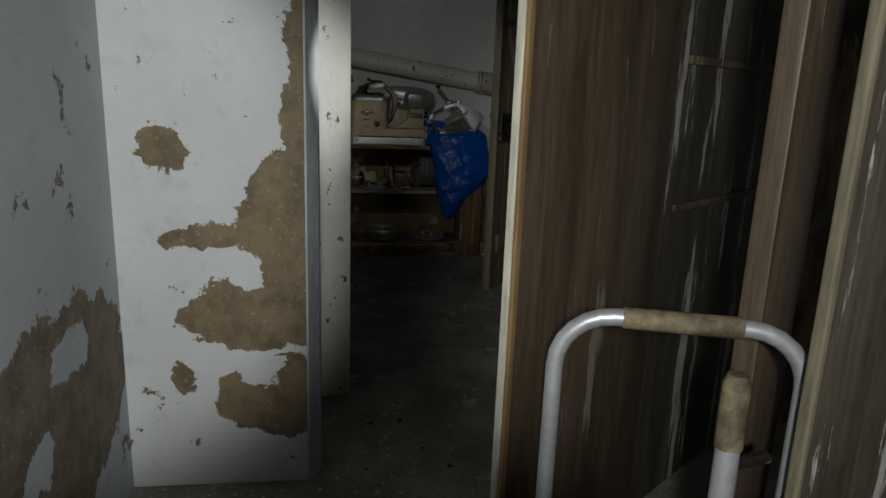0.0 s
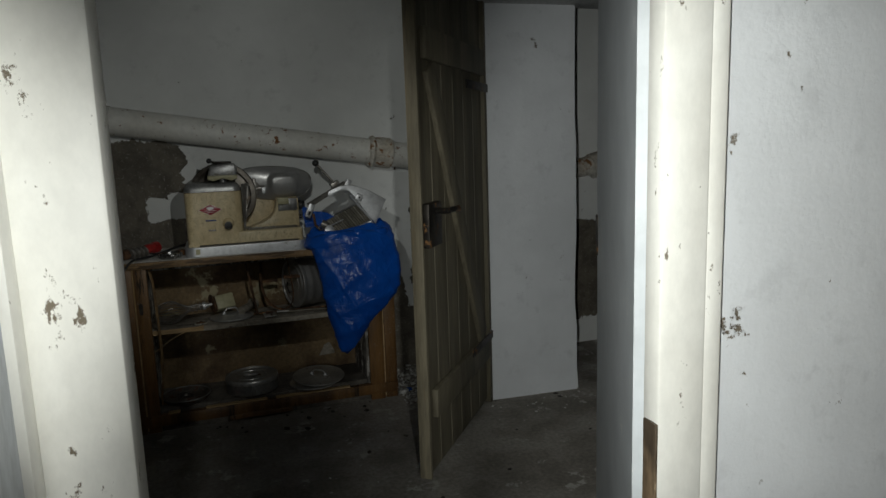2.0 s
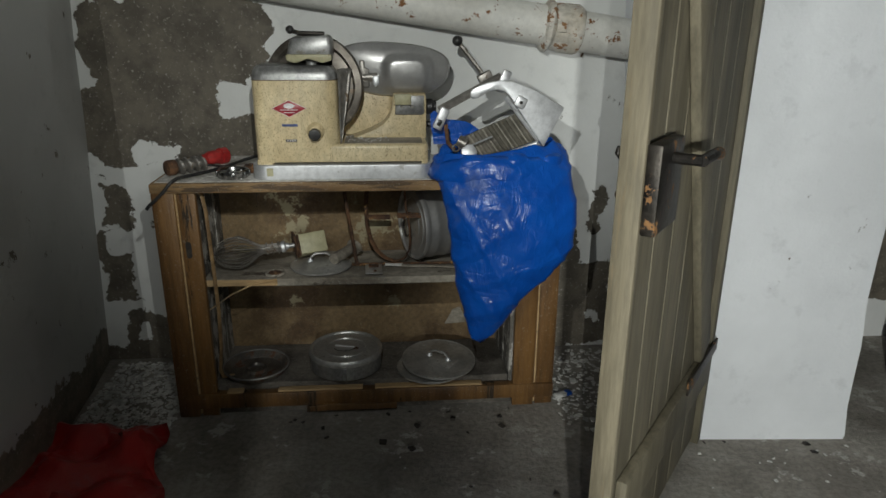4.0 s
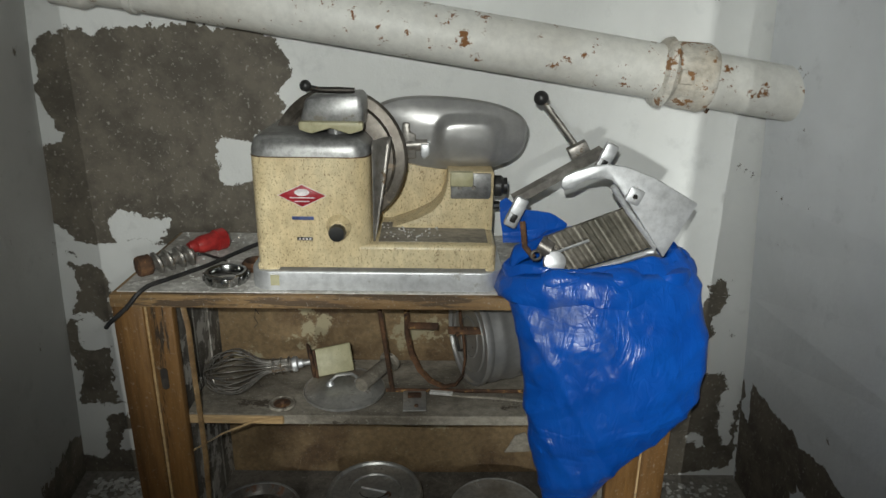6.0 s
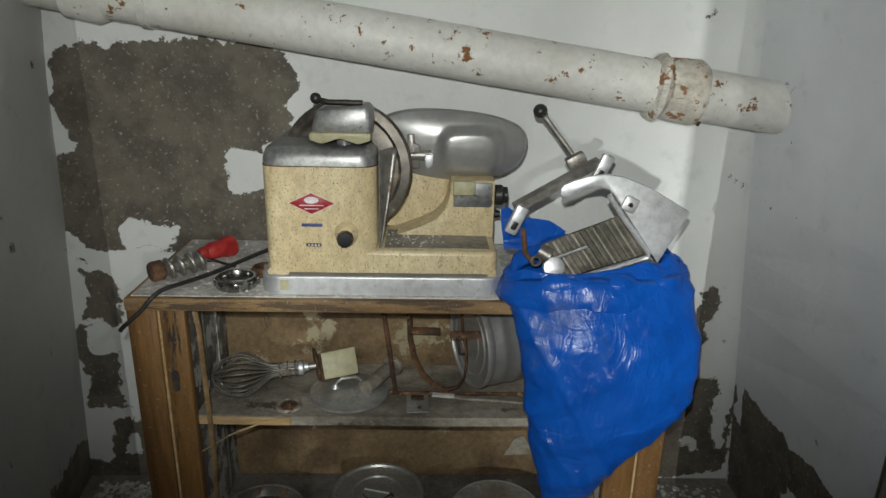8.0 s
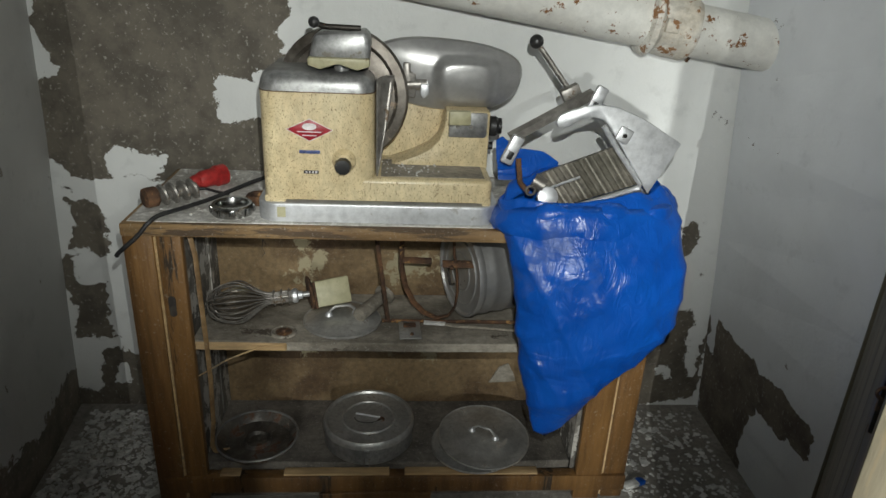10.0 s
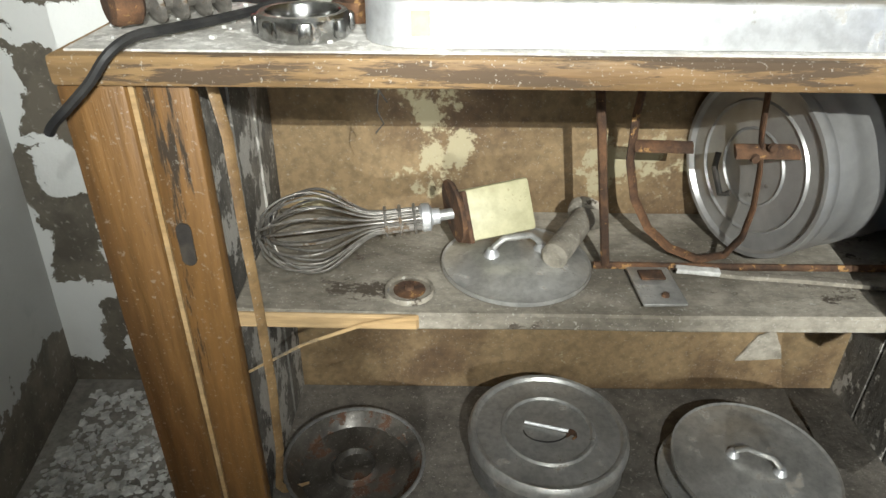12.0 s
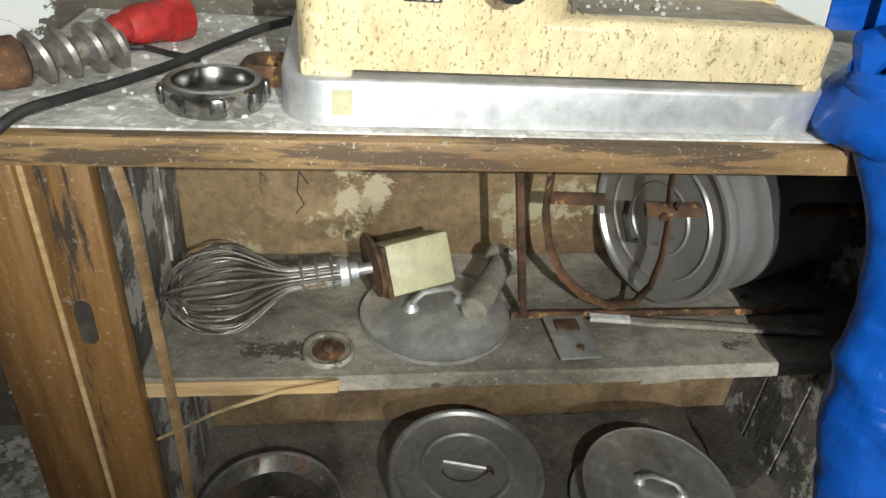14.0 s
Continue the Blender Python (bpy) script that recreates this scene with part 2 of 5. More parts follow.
M_ALU = surface("dull_aluminium", (0.27, 0.27, 0.265), (0.42, 0.42, 0.41), 7, 0.40, 0.65, 80, 0.10, spots=(0.18, 0.165, 0.14), spot_at=0.67, spot_scale=20)
M_ALUBRIGHT = surface("polished_aluminium", (0.58, 0.59, 0.60), (0.74, 0.75, 0.76), 5, 0.46, 0.7, 60, 0.05, spots=(0.40, 0.39, 0.37), spot_at=0.66, mottle=0.3)
M_DUSTYALU = surface("dust_covered_aluminium", (0.42, 0.415, 0.395), (0.58, 0.575, 0.55), 6, 0.36, 0.62, 80, 0.08, spots=(0.30, 0.275, 0.24), spot_at=0.66, spot_scale=26, mottle=0.42)
M_STEEL = surface("stained_steel", (0.21, 0.195, 0.175), (0.36, 0.34, 0.31), 9, 0.40, 0.65, 70, 0.1, spots=(0.14, 0.10, 0.065), spot_at=0.65, spot_scale=18)
M_RUST = surface("flaking_rust", (0.055, 0.030, 0.018), (0.165, 0.082, 0.04), 20, 0.9, 0, 120, 0.6, spots=(0.34, 0.19, 0.07), spot_at=0.655, spot_scale=45)
M_BLACK = surface("black_bakelite_and_slot_shade", (0.012, 0.012, 0.012), (0.028, 0.027, 0.026), 9, 0.38, 0, 60, 0.05)
M_RUBBER = surface("black_rubber_cable", (0.012, 0.012, 0.013), (0.03, 0.029, 0.028), 30, 0.6, 0, 90, 0.2)
M_IRON = surface("dark_iron", (0.02, 0.018, 0.016), (0.055, 0.048, 0.04), 14, 0.5, 0.7, 70, 0.3, spots=(0.22, 0.11, 0.04), spot_at=0.64, spot_scale=22)
M_REDPLUG = surface("red_plug_plastic", (0.36, 0.022, 0.022), (0.50, 0.04, 0.035), 12, 0.42, 0, 60, 0.1, spots=(0.42, 0.30, 0.27), spot_at=0.72)
M_PIPE = surface("white_painted_iron_pipe", (0.70, 0.68, 0.62), (0.77, 0.76, 0.71), 4, 0.5, 0, 40, 0.05, (1, 1, 1), (0.22, 0.10, 0.035), 0.665, 24, mottle=0.2)
M_PIPERUST = surface("rusty_painted_collar", (0.52, 0.47, 0.39), (0.72, 0.70, 0.64), 6, 0.6, 0, 40, 0.5, (1, 1, 1), (0.24, 0.12, 0.05), 0.56, 16)
M_BEIGEBLOCK = surface("yellowed_plastic_block", (0.36, 0.335, 0.19), (0.46, 0.43, 0.27), 5, 0.5, 0, 40, 0.1, spots=(0.24, 0.20, 0.11), spot_at=0.70, spot_scale=18, mottle=0.3)
M_RING = surface("brown_stained_ring_steel", (0.085, 0.072, 0.058), (0.19, 0.17, 0.145), 12, 0.42, 0.6, 60, 0.1, spots=(0.30, 0.24, 0.18), spot_at=0.66)
M_DIRTYDISH = surface("grime_coated_steel", (0.075, 0.067, 0.058), (0.17, 0.155, 0.135), 9, 0.34, 0.35, 60, 0.1, spots=(0.12, 0.06, 0.035), spot_at=0.60, spot_scale=14, flecks=0.4)
M_CHIP = surface("plaster_chips", (0.55, 0.54, 0.51), (0.75, 0.74, 0.71), 20, 0.9)
# near-black for loose debris, and for shade painted into gaps and hollows
M_DEBRISSHADE = surface("dark_debris_and_hollow_shade", (0.02, 0.018, 0.016), (0.06, 0.05, 0.04), 20, 0.8)
M_CHROME = surface("worn_galvanised_tube", (0.50, 0.51, 0.53), (0.66, 0.67, 0.69), 6, 0.42, 0.55, 60, 0.04, mottle=0.2)
M_GRIP = surface("brown_taped_grip", (0.10, 0.075, 0.045), (0.26, 0.21, 0.13), 18, 0.7, 0, 60, 0.4)
M_BADGE = surface("red_enamel_badge", (0.30, 0.014, 0.024), (0.38, 0.02, 0.03), 9, 0.3)
M_BADGEWHITE = surface("pale_badge_print", (0.68, 0.62, 0.62), (0.78, 0.74, 0.74), 9, 0.4)
M_BADGEBLUE = surface("blue_label_tape", (0.03, 0.05, 0.16), (0.05, 0.08, 0.24), 30, 0.4)
M_GLASSY = surface("worn_steel_blade", (0.30, 0.30, 0.29), (0.48, 0.48, 0.47), 8, 0.22, 1.0, 60, 0.04, spots=(0.2, 0.15, 0.1), spot_at=0.68)


def plastic(name, dark, light):
    m, nt, b = nodes_of(name)
    c = coords(nt)
    crease = noise_tex(nt, c, 7, 3, 0.5, 2.2)
    folds = [maths(nt, "ABSOLUTE", maths(nt, "SUBTRACT", noise_tex(nt, coords(nt, sc), size, 2, 0.45, wave), 0.5)) for sc, size, wave in (((1, 1, 0.45), 6, 1.2), ((0.5, 0.6, 1.5), 8, 1.4), ((1.6, 1, 0.7), 22, 1.6))]
    height = maths(nt, "ADD", maths(nt, "ADD", folds[0], folds[1]), maths(nt, "MULTIPLY", folds[2], 0.42))
    dirt = ramp(nt, noise_tex(nt, c, 5, 6, 0.65), [(0.60, grey(0)), (0.74, grey(0.4))])
    nt.links.new(mix(nt, dirt, mix(nt, crease, dark, light), (0.12, 0.14, 0.17)), b.inputs["Base Color"])
    nt.links.new(maths(nt, "MULTIPLY_ADD", dirt, 0.7), b.inputs["Roughness"])
    nt.nodes[-1].inputs[2].default_value = 0.28
    b.inputs["Specular IOR Level"].default_value = 0.38
    bump(nt, b, height, 0.36, 0.022)
    return m


M_BLUE = plastic("blue_polythene", (0.002, 0.045, 0.27), (0.005, 0.100, 0.48))
M_RED = plastic("red_polythene", (0.30, 0.012, 0.012), (0.46, 0.03, 0.025))


# ---------------- mesh helpers ----------------
def bx(bm, x0, x1, y0, y1, z0, z1, m=None):
    vs = [bm.verts.new((x, y, z)) for x in (x0, x1) for y in (y0, y1) for z in (z0, z1)]
    if m is not None:
        for v in vs:
            v.co = m @ v.co
    for f in ((0, 1, 3, 2), (4, 6, 7, 5), (0, 4, 5, 1), (2, 3, 7, 6), (0, 2, 6, 4), (1, 5, 7, 3)):
        bm.faces.new([vs[i] for i in f])
    return vs


def box(x0, x1, y0, y1, z0, z1, bevel=0.0, seg=2):
    bm = bmesh.new()
    bx(bm, x0, x1, y0, y1, z0, z1)
    if bevel:
        bmesh.ops.bevel(bm, geom=bm.edges[:], offset=bevel, segments=seg, profile=0.5, affect="EDGES")
    return bm


def lathe(profile, n=32, m=None, bm=None):
    bm = bm or bmesh.new()
    rings = []
    for r, z in profile:
        if r < 1e-6:
            rings.append([bm.verts.new((0, 0, z))])
        else:
            rings.append([bm.verts.new((r * math.cos(2 * math.pi * i / n), r * math.sin(2 * math.pi * i / n), z)) for i in range(n)])
    for a, b in zip(rings, rings[1:]):
        for i in range(n):
            j = (i + 1) % n
            if len(a) == 1 and len(b) > 1:
                bm.faces.new((a[0], b[i], b[j]))
            elif len(b) == 1 and len(a) > 1:
                bm.faces.new((a[i], b[0], a[j]))
            elif len(a) > 1:
                bm.faces.new((a[i], b[i], b[j], a[j]))
    if m is not None:
        for ring in rings:
            for v in ring:
                v.co = m @ v.co
    return bm


def tube(pts, r, n=10, bm=None, closed=False, flat=1.0):
    """A round rod along points; r may be a list. flat squeezes the section."""
    bm = bm or bmesh.new()
    pts = [Vector(p) for p in pts]
    rs = r if isinstance(r, (list, tuple)) else [r] * len(pts)
    rings, side = [], None
    for i, p in enumerate(pts):
        a = pts[i - 1] if (i or closed) else p
        b = pts[(i + 1) % len(pts)] if (i + 1 < len(pts) or closed) else p
        d = (b - a).normalized()
        if side is None:
            side = d.orthogonal().normalized()
        side = (side - d * side.dot(d)).normalized()
        up = d.cross(side)
        rings.append([bm.verts.new(p + (side * math.cos(2 * math.pi * k / n) + up * math.sin(2 * math.pi * k / n) * flat) * rs[i]) for k in range(n)])
    pairs = list(zip(rings, rings[1:])) + ([(rings[-1], rings[0])] if closed else [])
    for a, b in pairs:
        for k in range(n):
            bm.faces.new((a[k], a[(k + 1) % n], b[(k + 1) % n], b[k]))
    if not closed:
        bm.faces.new(rings[0][::-1])
        bm.faces.new(rings[-1])
    return bm


def arc(cx, cz, r, a0, a1, n, y=0.0):
    return [(cx + r * math.cos(radians(a0 + (a1 - a0) * i / n)), y, cz + r * math.sin(radians(a0 + (a1 - a0) * i / n))) for i in range(n + 1)]


def prism(outline, y0, y1, bevel=0.0, m=None):
    """A plate cut to an outline in x and z, from y0 to y1."""
    bm = bmesh.new()
    a = [bm.verts.new((x, y0, z)) for x, z in outline]
    b = [bm.verts.new((x, y1, z)) for x, z in outline]
    bm.faces.new(a)
    bm.faces.new(b[::-1])
    for i in range(len(a)):
        j = (i + 1) % len(a)
        bm.faces.new((a[j], a[i], b[i], b[j]))
    bmesh.ops.recalc_face_normals(bm, faces=bm.faces)
    if bevel:
        bmesh.ops.bevel(bm, geom=[e for e in bm.edges if e.calc_face_angle(0) > 0.6], offset=bevel, segments=2, profile=0.5, affect="EDGES")
    if m is not None:
        bmesh.ops.transform(bm, matrix=m, verts=bm.verts)
    return bm


def wobble(bm, amp, scale=6.0, cuts=0):
    if cuts:
        bmesh.ops.subdivide_edges(bm, edges=bm.edges[:], cuts=cuts, use_grid_fill=True)
    for v in bm.verts:
        v.co += Vector(noise.noise_vector(v.co * scale)) * amp
    return bm


def part(name, bm, material, parent=None, label="", smooth=True, m=None):
    bmesh.ops.recalc_face_normals(bm, faces=bm.faces)
    me = bpy.data.meshes.new(name)
    bm.to_mesh(me)
    bm.free()
    for p in me.polygons:
        p.use_smooth = smooth
    if smooth:
        me.set_sharp_from_angle(angle=radians(35))
    me.materials.append(material)
    ob = new(name, me)
    if parent is not None:
        ob.parent = parent
    if m is not None:
        ob.matrix_basis = m
    return tagged(ob, label)


def thing(name, m, label, category, group="", kind=""):
    ob = new(name)
    ob.empty_display_size = 0.05
    ob.matrix_basis = m
    return tagged(ob, label, category, group, kind)


def structure(name, bm, material, label, category, smooth=False):
    return tagged(part(name, bm, material, None, label, smooth), label, category, "", "structure")


# ---------------- the setting ----------------
Z_CEIL = 2.02
structure("floor", box(-1.2, 3.4, -2.6, 5.6, -0.12, 0.0), M_FLOOR, "dusty grey concrete cellar floor with pale stains", "floor")
structure("ceiling", box(-1.2, 3.4, -2.6, 5.6, Z_CEIL, Z_CEIL + 0.12), M_CEIL, "greyish limewashed cellar ceiling", "ceiling")
structure("wall_corridor_left", box(-0.95, -0.665, -2.6, 1.88, 0, Z_CEIL), M_LEFT, "damp grey plaster corridor wall with flaked paint", "wall")
structure("wall_pier", box(-0.95, -0.168, 1.88, 2.02, 0, Z_CEIL, 0.006), M_PIER, "white plaster pier with large patches fallen off", "wall")
bm = bmesh.new()
plan = [(-0.166, 1.881), (-0.138, 1.95), (-0.138, 2.02), (-0.20, 2.02), (-0.20, 1.881)]
low, high = ([bm.verts.new((x, y, z)) for x, y in plan] for z in (0, 2.0))
bm.faces.new(low), bm.faces.new(high)
for i in range(5):
    bm.faces.new((low[i], low[(i + 1) % 5], high[(i + 1) % 5], high[i]))
structure("wall_reveal", bm, M_GREYEDGE, "grey painted splayed edge of the plaster pier", "wall")
structure("wall_pier_back", box(-0.95, -0.172, 2.02, 2.46, 0, Z_CEIL), M_GREYEDGE, "grey painted plaster reveal behind the pier", "wall")
structure("wall_door_left", box(-0.95, -0.10, 2.46, 2.60, 0, Z_CEIL), M_WALL, "white plaster wall beside the door", "wall")
structure("wall_door_right", box(0.90, 3.2, 2.47, 2.60, 0, Z_CEIL), M_WALL, "white plaster wall beside the door", "wall")
structure("wall_door_head", box(-0.06, 0.90, 2.47, 2.60, 1.95, Z_CEIL), M_WALL, "plaster above the cellar door", "wall")
structure("wall_corridor_right", box(1.9, 2.1, -2.6, 2.47, 0, Z_CEIL), M_WALL, "plain corridor wall behind stored boards", "wall")
structure("wall_corridor_back", box(-0.95, 2.1, -2.8, -2.6, 0, Z_CEIL), M_WALL, "plain corridor end wall", "wall")
bm = bmesh.new()
plan = [(-0.95, 2.60), (-0.72, 2.60), (-0.69, 3.6), (-0.675, 4.45), (-0.70, 4.80), (-0.73, 5.035), (-0.95, 5.035)]
levels = [[bm.verts.new((x + (0.05 * z if x > -0.9 else 0) + (0.006 * noise.noise(Vector((y * 4, z * 4, 1.0))) if x > -0.9 else 0), y, z)) for x, y in plan] for z in [Z_CEIL * k / 12 for k in range(13)]]
bm.faces.new(levels[0]), bm.faces.new(levels[-1])
for low, high in zip(levels, levels[1:]):
    for i in range(len(plan)):
        j = (i + 1) % len(plan)
        bm.faces.new((low[i], low[j], high[j], high[i]))
structure("wall_room_left", bm, M_ROOMLEFT, "damp greyish plaster room wall", "wall")
structure("wall_back", box(-0.95, 3.2, 5.035, 5.3, 0, Z_CEIL), M_BACK, "white back wall with large patches of fallen plaster", "wall")
structure("wall_passage_right", box(3.0, 3.2, 2.60, 5.035, 0, Z_CEIL), M_WALL, "plain passage wall", "wall")
bm = bmesh.new()
corner = [(1.245, 5.035), (1.235, 4.405), (1.72, 4.375), (1.72, 5.035)]
low = [bm.verts.new((x, y, 0)) for x, y in corner]
high = [bm.verts.new((x, y, Z_CEIL)) for x, y in corner]
bm.faces.new(low), bm.faces.new(high)
for i in range(4):
    bm.faces.new((low[i], low[(i + 1) % 4], high[(i + 1) % 4], high[i]))
bmesh.ops.recalc_face_normals(bm, faces=bm.faces)
bmesh.ops.bevel(bm, geom=[e for e in bm.edges if abs(e.verts[0].co.z - e.verts[1].co.z) > 1], offset=0.012, segments=2, affect="EDGES")
for z in [0.02, 0.05, 0.09] + [0.15 * k for k in range(1, 14)]:
    bmesh.ops.bisect_plane(bm, geom=bm.verts[:] + bm.edges[:] + bm.faces[:], plane_co=(0, 0, z), plane_no=(0, 0, 1))
for v in bm.verts:
    flare = 0.018 * max(0.0, 1 - v.co.z / 0.10) if v.co.y < 4.6 else 0.0
    push = Vector(noise.noise_vector(Vector((v.co.x, v.co.y, v.co.z * 4.5)))) * 0.008
    v.co.x += push.x - (0.09 * v.co.z if v.co.y > 4.9 and v.co.x < 1.5 else 0.0)
    v.co.y += push.y - flare
structure("wall_alcove", bm, M_ALCOVE, "thick white plastered wall end with fallen plaster low down", "wall")
structure("ceiling_soffit", box(1.20, 3.0, 2.60, 4.45, 1.84, Z_CEIL), M_CEIL, "lowered plaster soffit over the passage", "ceiling")


def door_frame():
    t = tagged(thing("door_1", Matrix(), "old cream painted door frame, chipped", "door frame"), kind="structure")
    part("casing", box(-0.162, -0.05, 2.44, 2.53, 0, 1.97, 0.006), M_CREAM, t)
    part("casing", box(0.772, 0.868, 2.45, 2.495, 0, 1.97, 0.006), M_CREAM, t)
    part("casing", box(-0.16, 0.865, 2.447, 2.53, 1.90, 1.97, 0.006), M_CREAM, t)
    part("moulding", box(-0.21, -0.158, 2.405, 2.47, 0, 1.97, 0.012), M_CREAM, t)
    part("moulding", box(0.862, 0.905, 2.452, 2.48, 0, 1.97, 0.008), M_CREAM, t)
    part("bare_patch", wobble(box(0.767, 0.772, 2.449, 2.486, 0.40, 0.74, 0.001), 0.002, 20, 3), M_TORN, t, "bare brown wood where paint broke off")
    return t


door_frame()


def hinged(hx, hy, ex, ey):
    """Local x runs from the hinge along the leaf, y is across it."""
    return pose(hx, hy, 0, 0, 0, math.degrees(math.atan2(ey - hy, ex - hx)))


def white_leaf():
    t = tagged(thing("door_leaf", hinged(0.800, 2.53, 1.20, 3.31), "grey-white painted cellar door standing open", "door"))
    w = 0.845
    bm = box(0, w, -0.02, 0.02, 0.02, 1.92)
    bmesh.ops.bisect_plane(bm, geom=bm.verts[:] + bm.edges[:] + bm.faces[:], plane_co=(w - 0.06, 0, 0), plane_no=(1, 0, 0))
    for z in [0.1 * k for k in range(1, 19)]:
        bmesh.ops.bisect_plane(bm, geom=bm.verts[:] + bm.edges[:] + bm.faces[:], plane_co=(0, 0, z), plane_no=(0, 0, 1))
    for v in bm.verts:
        if v.co.x > w - 0.01:
            v.co.x += 0.008 * math.sin(7 * v.co.z) + 0.004 * math.sin(23 * v.co.z)
    part("leaf", bm, M_LEAF1, t)
    part("lock_plate", box(w - 0.03, w + 0.016, -0.026, 0.024, 0.885, 1.005, 0.003), M_IRON, t, "rusty lock plate set in the door edge")
    part("latch", box(w + 0.010, w + 0.026, -0.016, 0.016, 0.925, 0.975, 0.003), M_ALUBRIGHT, t)


white_leaf()


def plank_leaf():
    w = 0.815
    t = tagged(thing("door_leaf", hinged(1.222, 4.375, 0.716, 3.728), "ledged plank cellar door, dusty olive, standing open", "door"))
    n = 6
    for i in range(n):
        a, b = i * (w - 0.02) / n, (i + 1) * (w - 0.02) / n
        part("plank", box(a + 0.0015, b - 0.0015, -0.014, 0.012, 0.02, 1.86, 0.003, 1), M_LEAF2, t)
    part("edge_strip", box(w - 0.02, w, -0.018, 0.026, 0.02, 1.86, 0.003), M_LEAF2EDGE, t, "pale worn door edge")
    for z in (0.23, 1.52):
        part("ledge", box(0.02, w - 0.07, 0.012, 0.036, z, z + 0.11, 0.006), M_LEAF2, t)
    a, b = Vector((w - 0.12, 0.024, 1.50)), Vector((0.10, 0.024, 0.36))
    d = b - a
    m = Matrix.Translation((a + b) / 2) @ pose(0, 0, 0, 0, math.degrees(math.atan2(-d.z, d.x)), 0)
    bm = box(-d.length / 2, d.length / 2, -0.011, 0.011, -0.045, 0.045, 0.005)
    bmesh.ops.transform(bm, matrix=m, verts=bm.verts)
    part("brace", bm, M_LEAF2, t)
    lock = part("lock_box", box(w - 0.135, w - 0.004, 0.026, 0.052, 0.875, 1.03, 0.005), M_IRON, t, "rusty rim lock box")
    part("key_plate", box(w - 0.09, w - 0.05, -0.020, -0.014, 0.87, 1.05, 0.002), M_IRON, t)
    bm = tube([(w - 0.07, 0.05, 1.0), (w - 0.07, 0.10, 1.0)], 0.010, 10)
    tube([(w - 0.065, 0.10, 1.0), (w - 0.11, 0.102, 1.002), (w - 0.16, 0.105, 1.0), (w - 0.19, 0.10, 0.99)], [0.010, 0.010, 0.011, 0.009], 10, bm)
    part("handle", bm, M_IRON, t, "black iron lever handle")
    bm = tube([(w - 0.024, -0.014, 1.0), (w - 0.024, -0.022, 1.001), (w - 0.023, -0.027, 1.006), (w - 0.023, -0.026, 1.018)], [0.006, 0.006, 0.006, 0.004], 10)
    part("handle", bm, M_IRON, t, "broken iron handle stub with a rusty end")
    part("key", tube([(w - 0.022 + 0.004 * math.sin(a * math.pi / 8), -0.018 + 0.007 * math.cos(a * math.pi / 8), 0.935 + 0.009 * math.sin(a * math.pi / 8)) for a in range(16)], 0.002, 6, None, True), M_RUST, t, "rusty key in the lock")
    for z in (0.32, 1.45):
        part("hinge", box(-0.015, 0.30, 0.036, 0.042, z, z + 0.035, 0.002), M_IRON, t)
    part("post", box(-0.035, 0.0, -0.02, 0.03, 0.0, 1.9, 0.004), M_LEAF2, t)


plank_leaf()


# ---------------- pipe on the back wall ----------------
def pipe_run():
    t = thing("soil_pipe", Matrix(), "white painted cast-iron soil pipe with rust blisters, fixed along the wall", "pipe")
    a, b = Vector((-0.72, 4.955, 1.436)), Vector((1.20, 4.955, 1.150))
    d = (b - a).normalized()
    part("pipe", tube([a, b], 0.064, 28), M_PIPE, t)
    q = d.to_track_quat("Z", "Y").to_matrix().to_4x4()
    for x, prof, mat in ((0.855, [(0.062, -0.02), (0.080, -0.012), (0.084, 0.0), (0.074, 0.012), (0.077, 0.05), (0.079, 0.09), (0.072, 0.105), (0.062, 0.11)], M_PIPERUST),
                         (-0.362, [(0.062, -0.012), (0.069, -0.008), (0.069, 0.008), (0.062, 0.012)], M_PIPE), (-0.53, [(0.062, -0.02), (0.075, -0.012), (0.078, 0.06), (0.070, 0.075), (0.062, 0.08)], M_PIPE)):
        p = a + d * ((x - a.x) / d.x)
        part("collar", wobble(lathe(prof, 28), 0.004, 25), mat, t, "rust-stained pipe collar", m=Matrix.Translation(p) @ q)
    m = Matrix.Translation(a + d * ((0.97 - a.x) / d.x)) @ q
    bm = box(-0.010, 0.012, -0.075, -0.052, -0.11, 0.09, 0.003)
    part("clamp_bar", bm, M_PIPERUST, t, m=m @ pose(0, 0, 0, 0, 0, 35))
    bm = tube([(0.0, -0.066, 0.03), (0.0, -0.095, 0.03)], 0.004, 8)
    part("clamp_bolt", bm, M_RUST, t, m=m @ pose(0, 0, 0, 0, 0, 35))
    part("drip", wobble(box(-0.016, 0.016, 0.06, 0.09, -0.02, 0.012, 0.004), 0.004, 60), M_PIPERUST, t, m=Matrix.Translation(a + d * ((0.885 - a.x) / d.x)) @ q @ pose(0, 0, 0, 0, 0, 90))
    return t


pipe_run()
t = thing("drain_pipe", Matrix(), "dirty white pipe with an elbow in the dark passage", "pipe")
part("pipe", tube([(1.74, 4.955, 1.06), (2.05, 4.955, 1.065), (2.20, 4.945, 1.08), (2.32, 4.925, 1.12), (2.60, 4.915, 1.22), (3.0, 4.915, 1.36)], 0.055, 20), M_PIPERUST, t)
part("collar", tube([(2.14, 4.95, 1.07), (2.24, 4.94, 1.095)], 0.072, 20), M_PIPERUST, t)

# ---------------- shelf unit ----------------
X0, X1, YF, YB = -0.355, 0.858, 4.615, 4.918
SHELF, BOTTOM = (0.460, 0.458), (0.102, 0.102)   # top face at the front and at the back


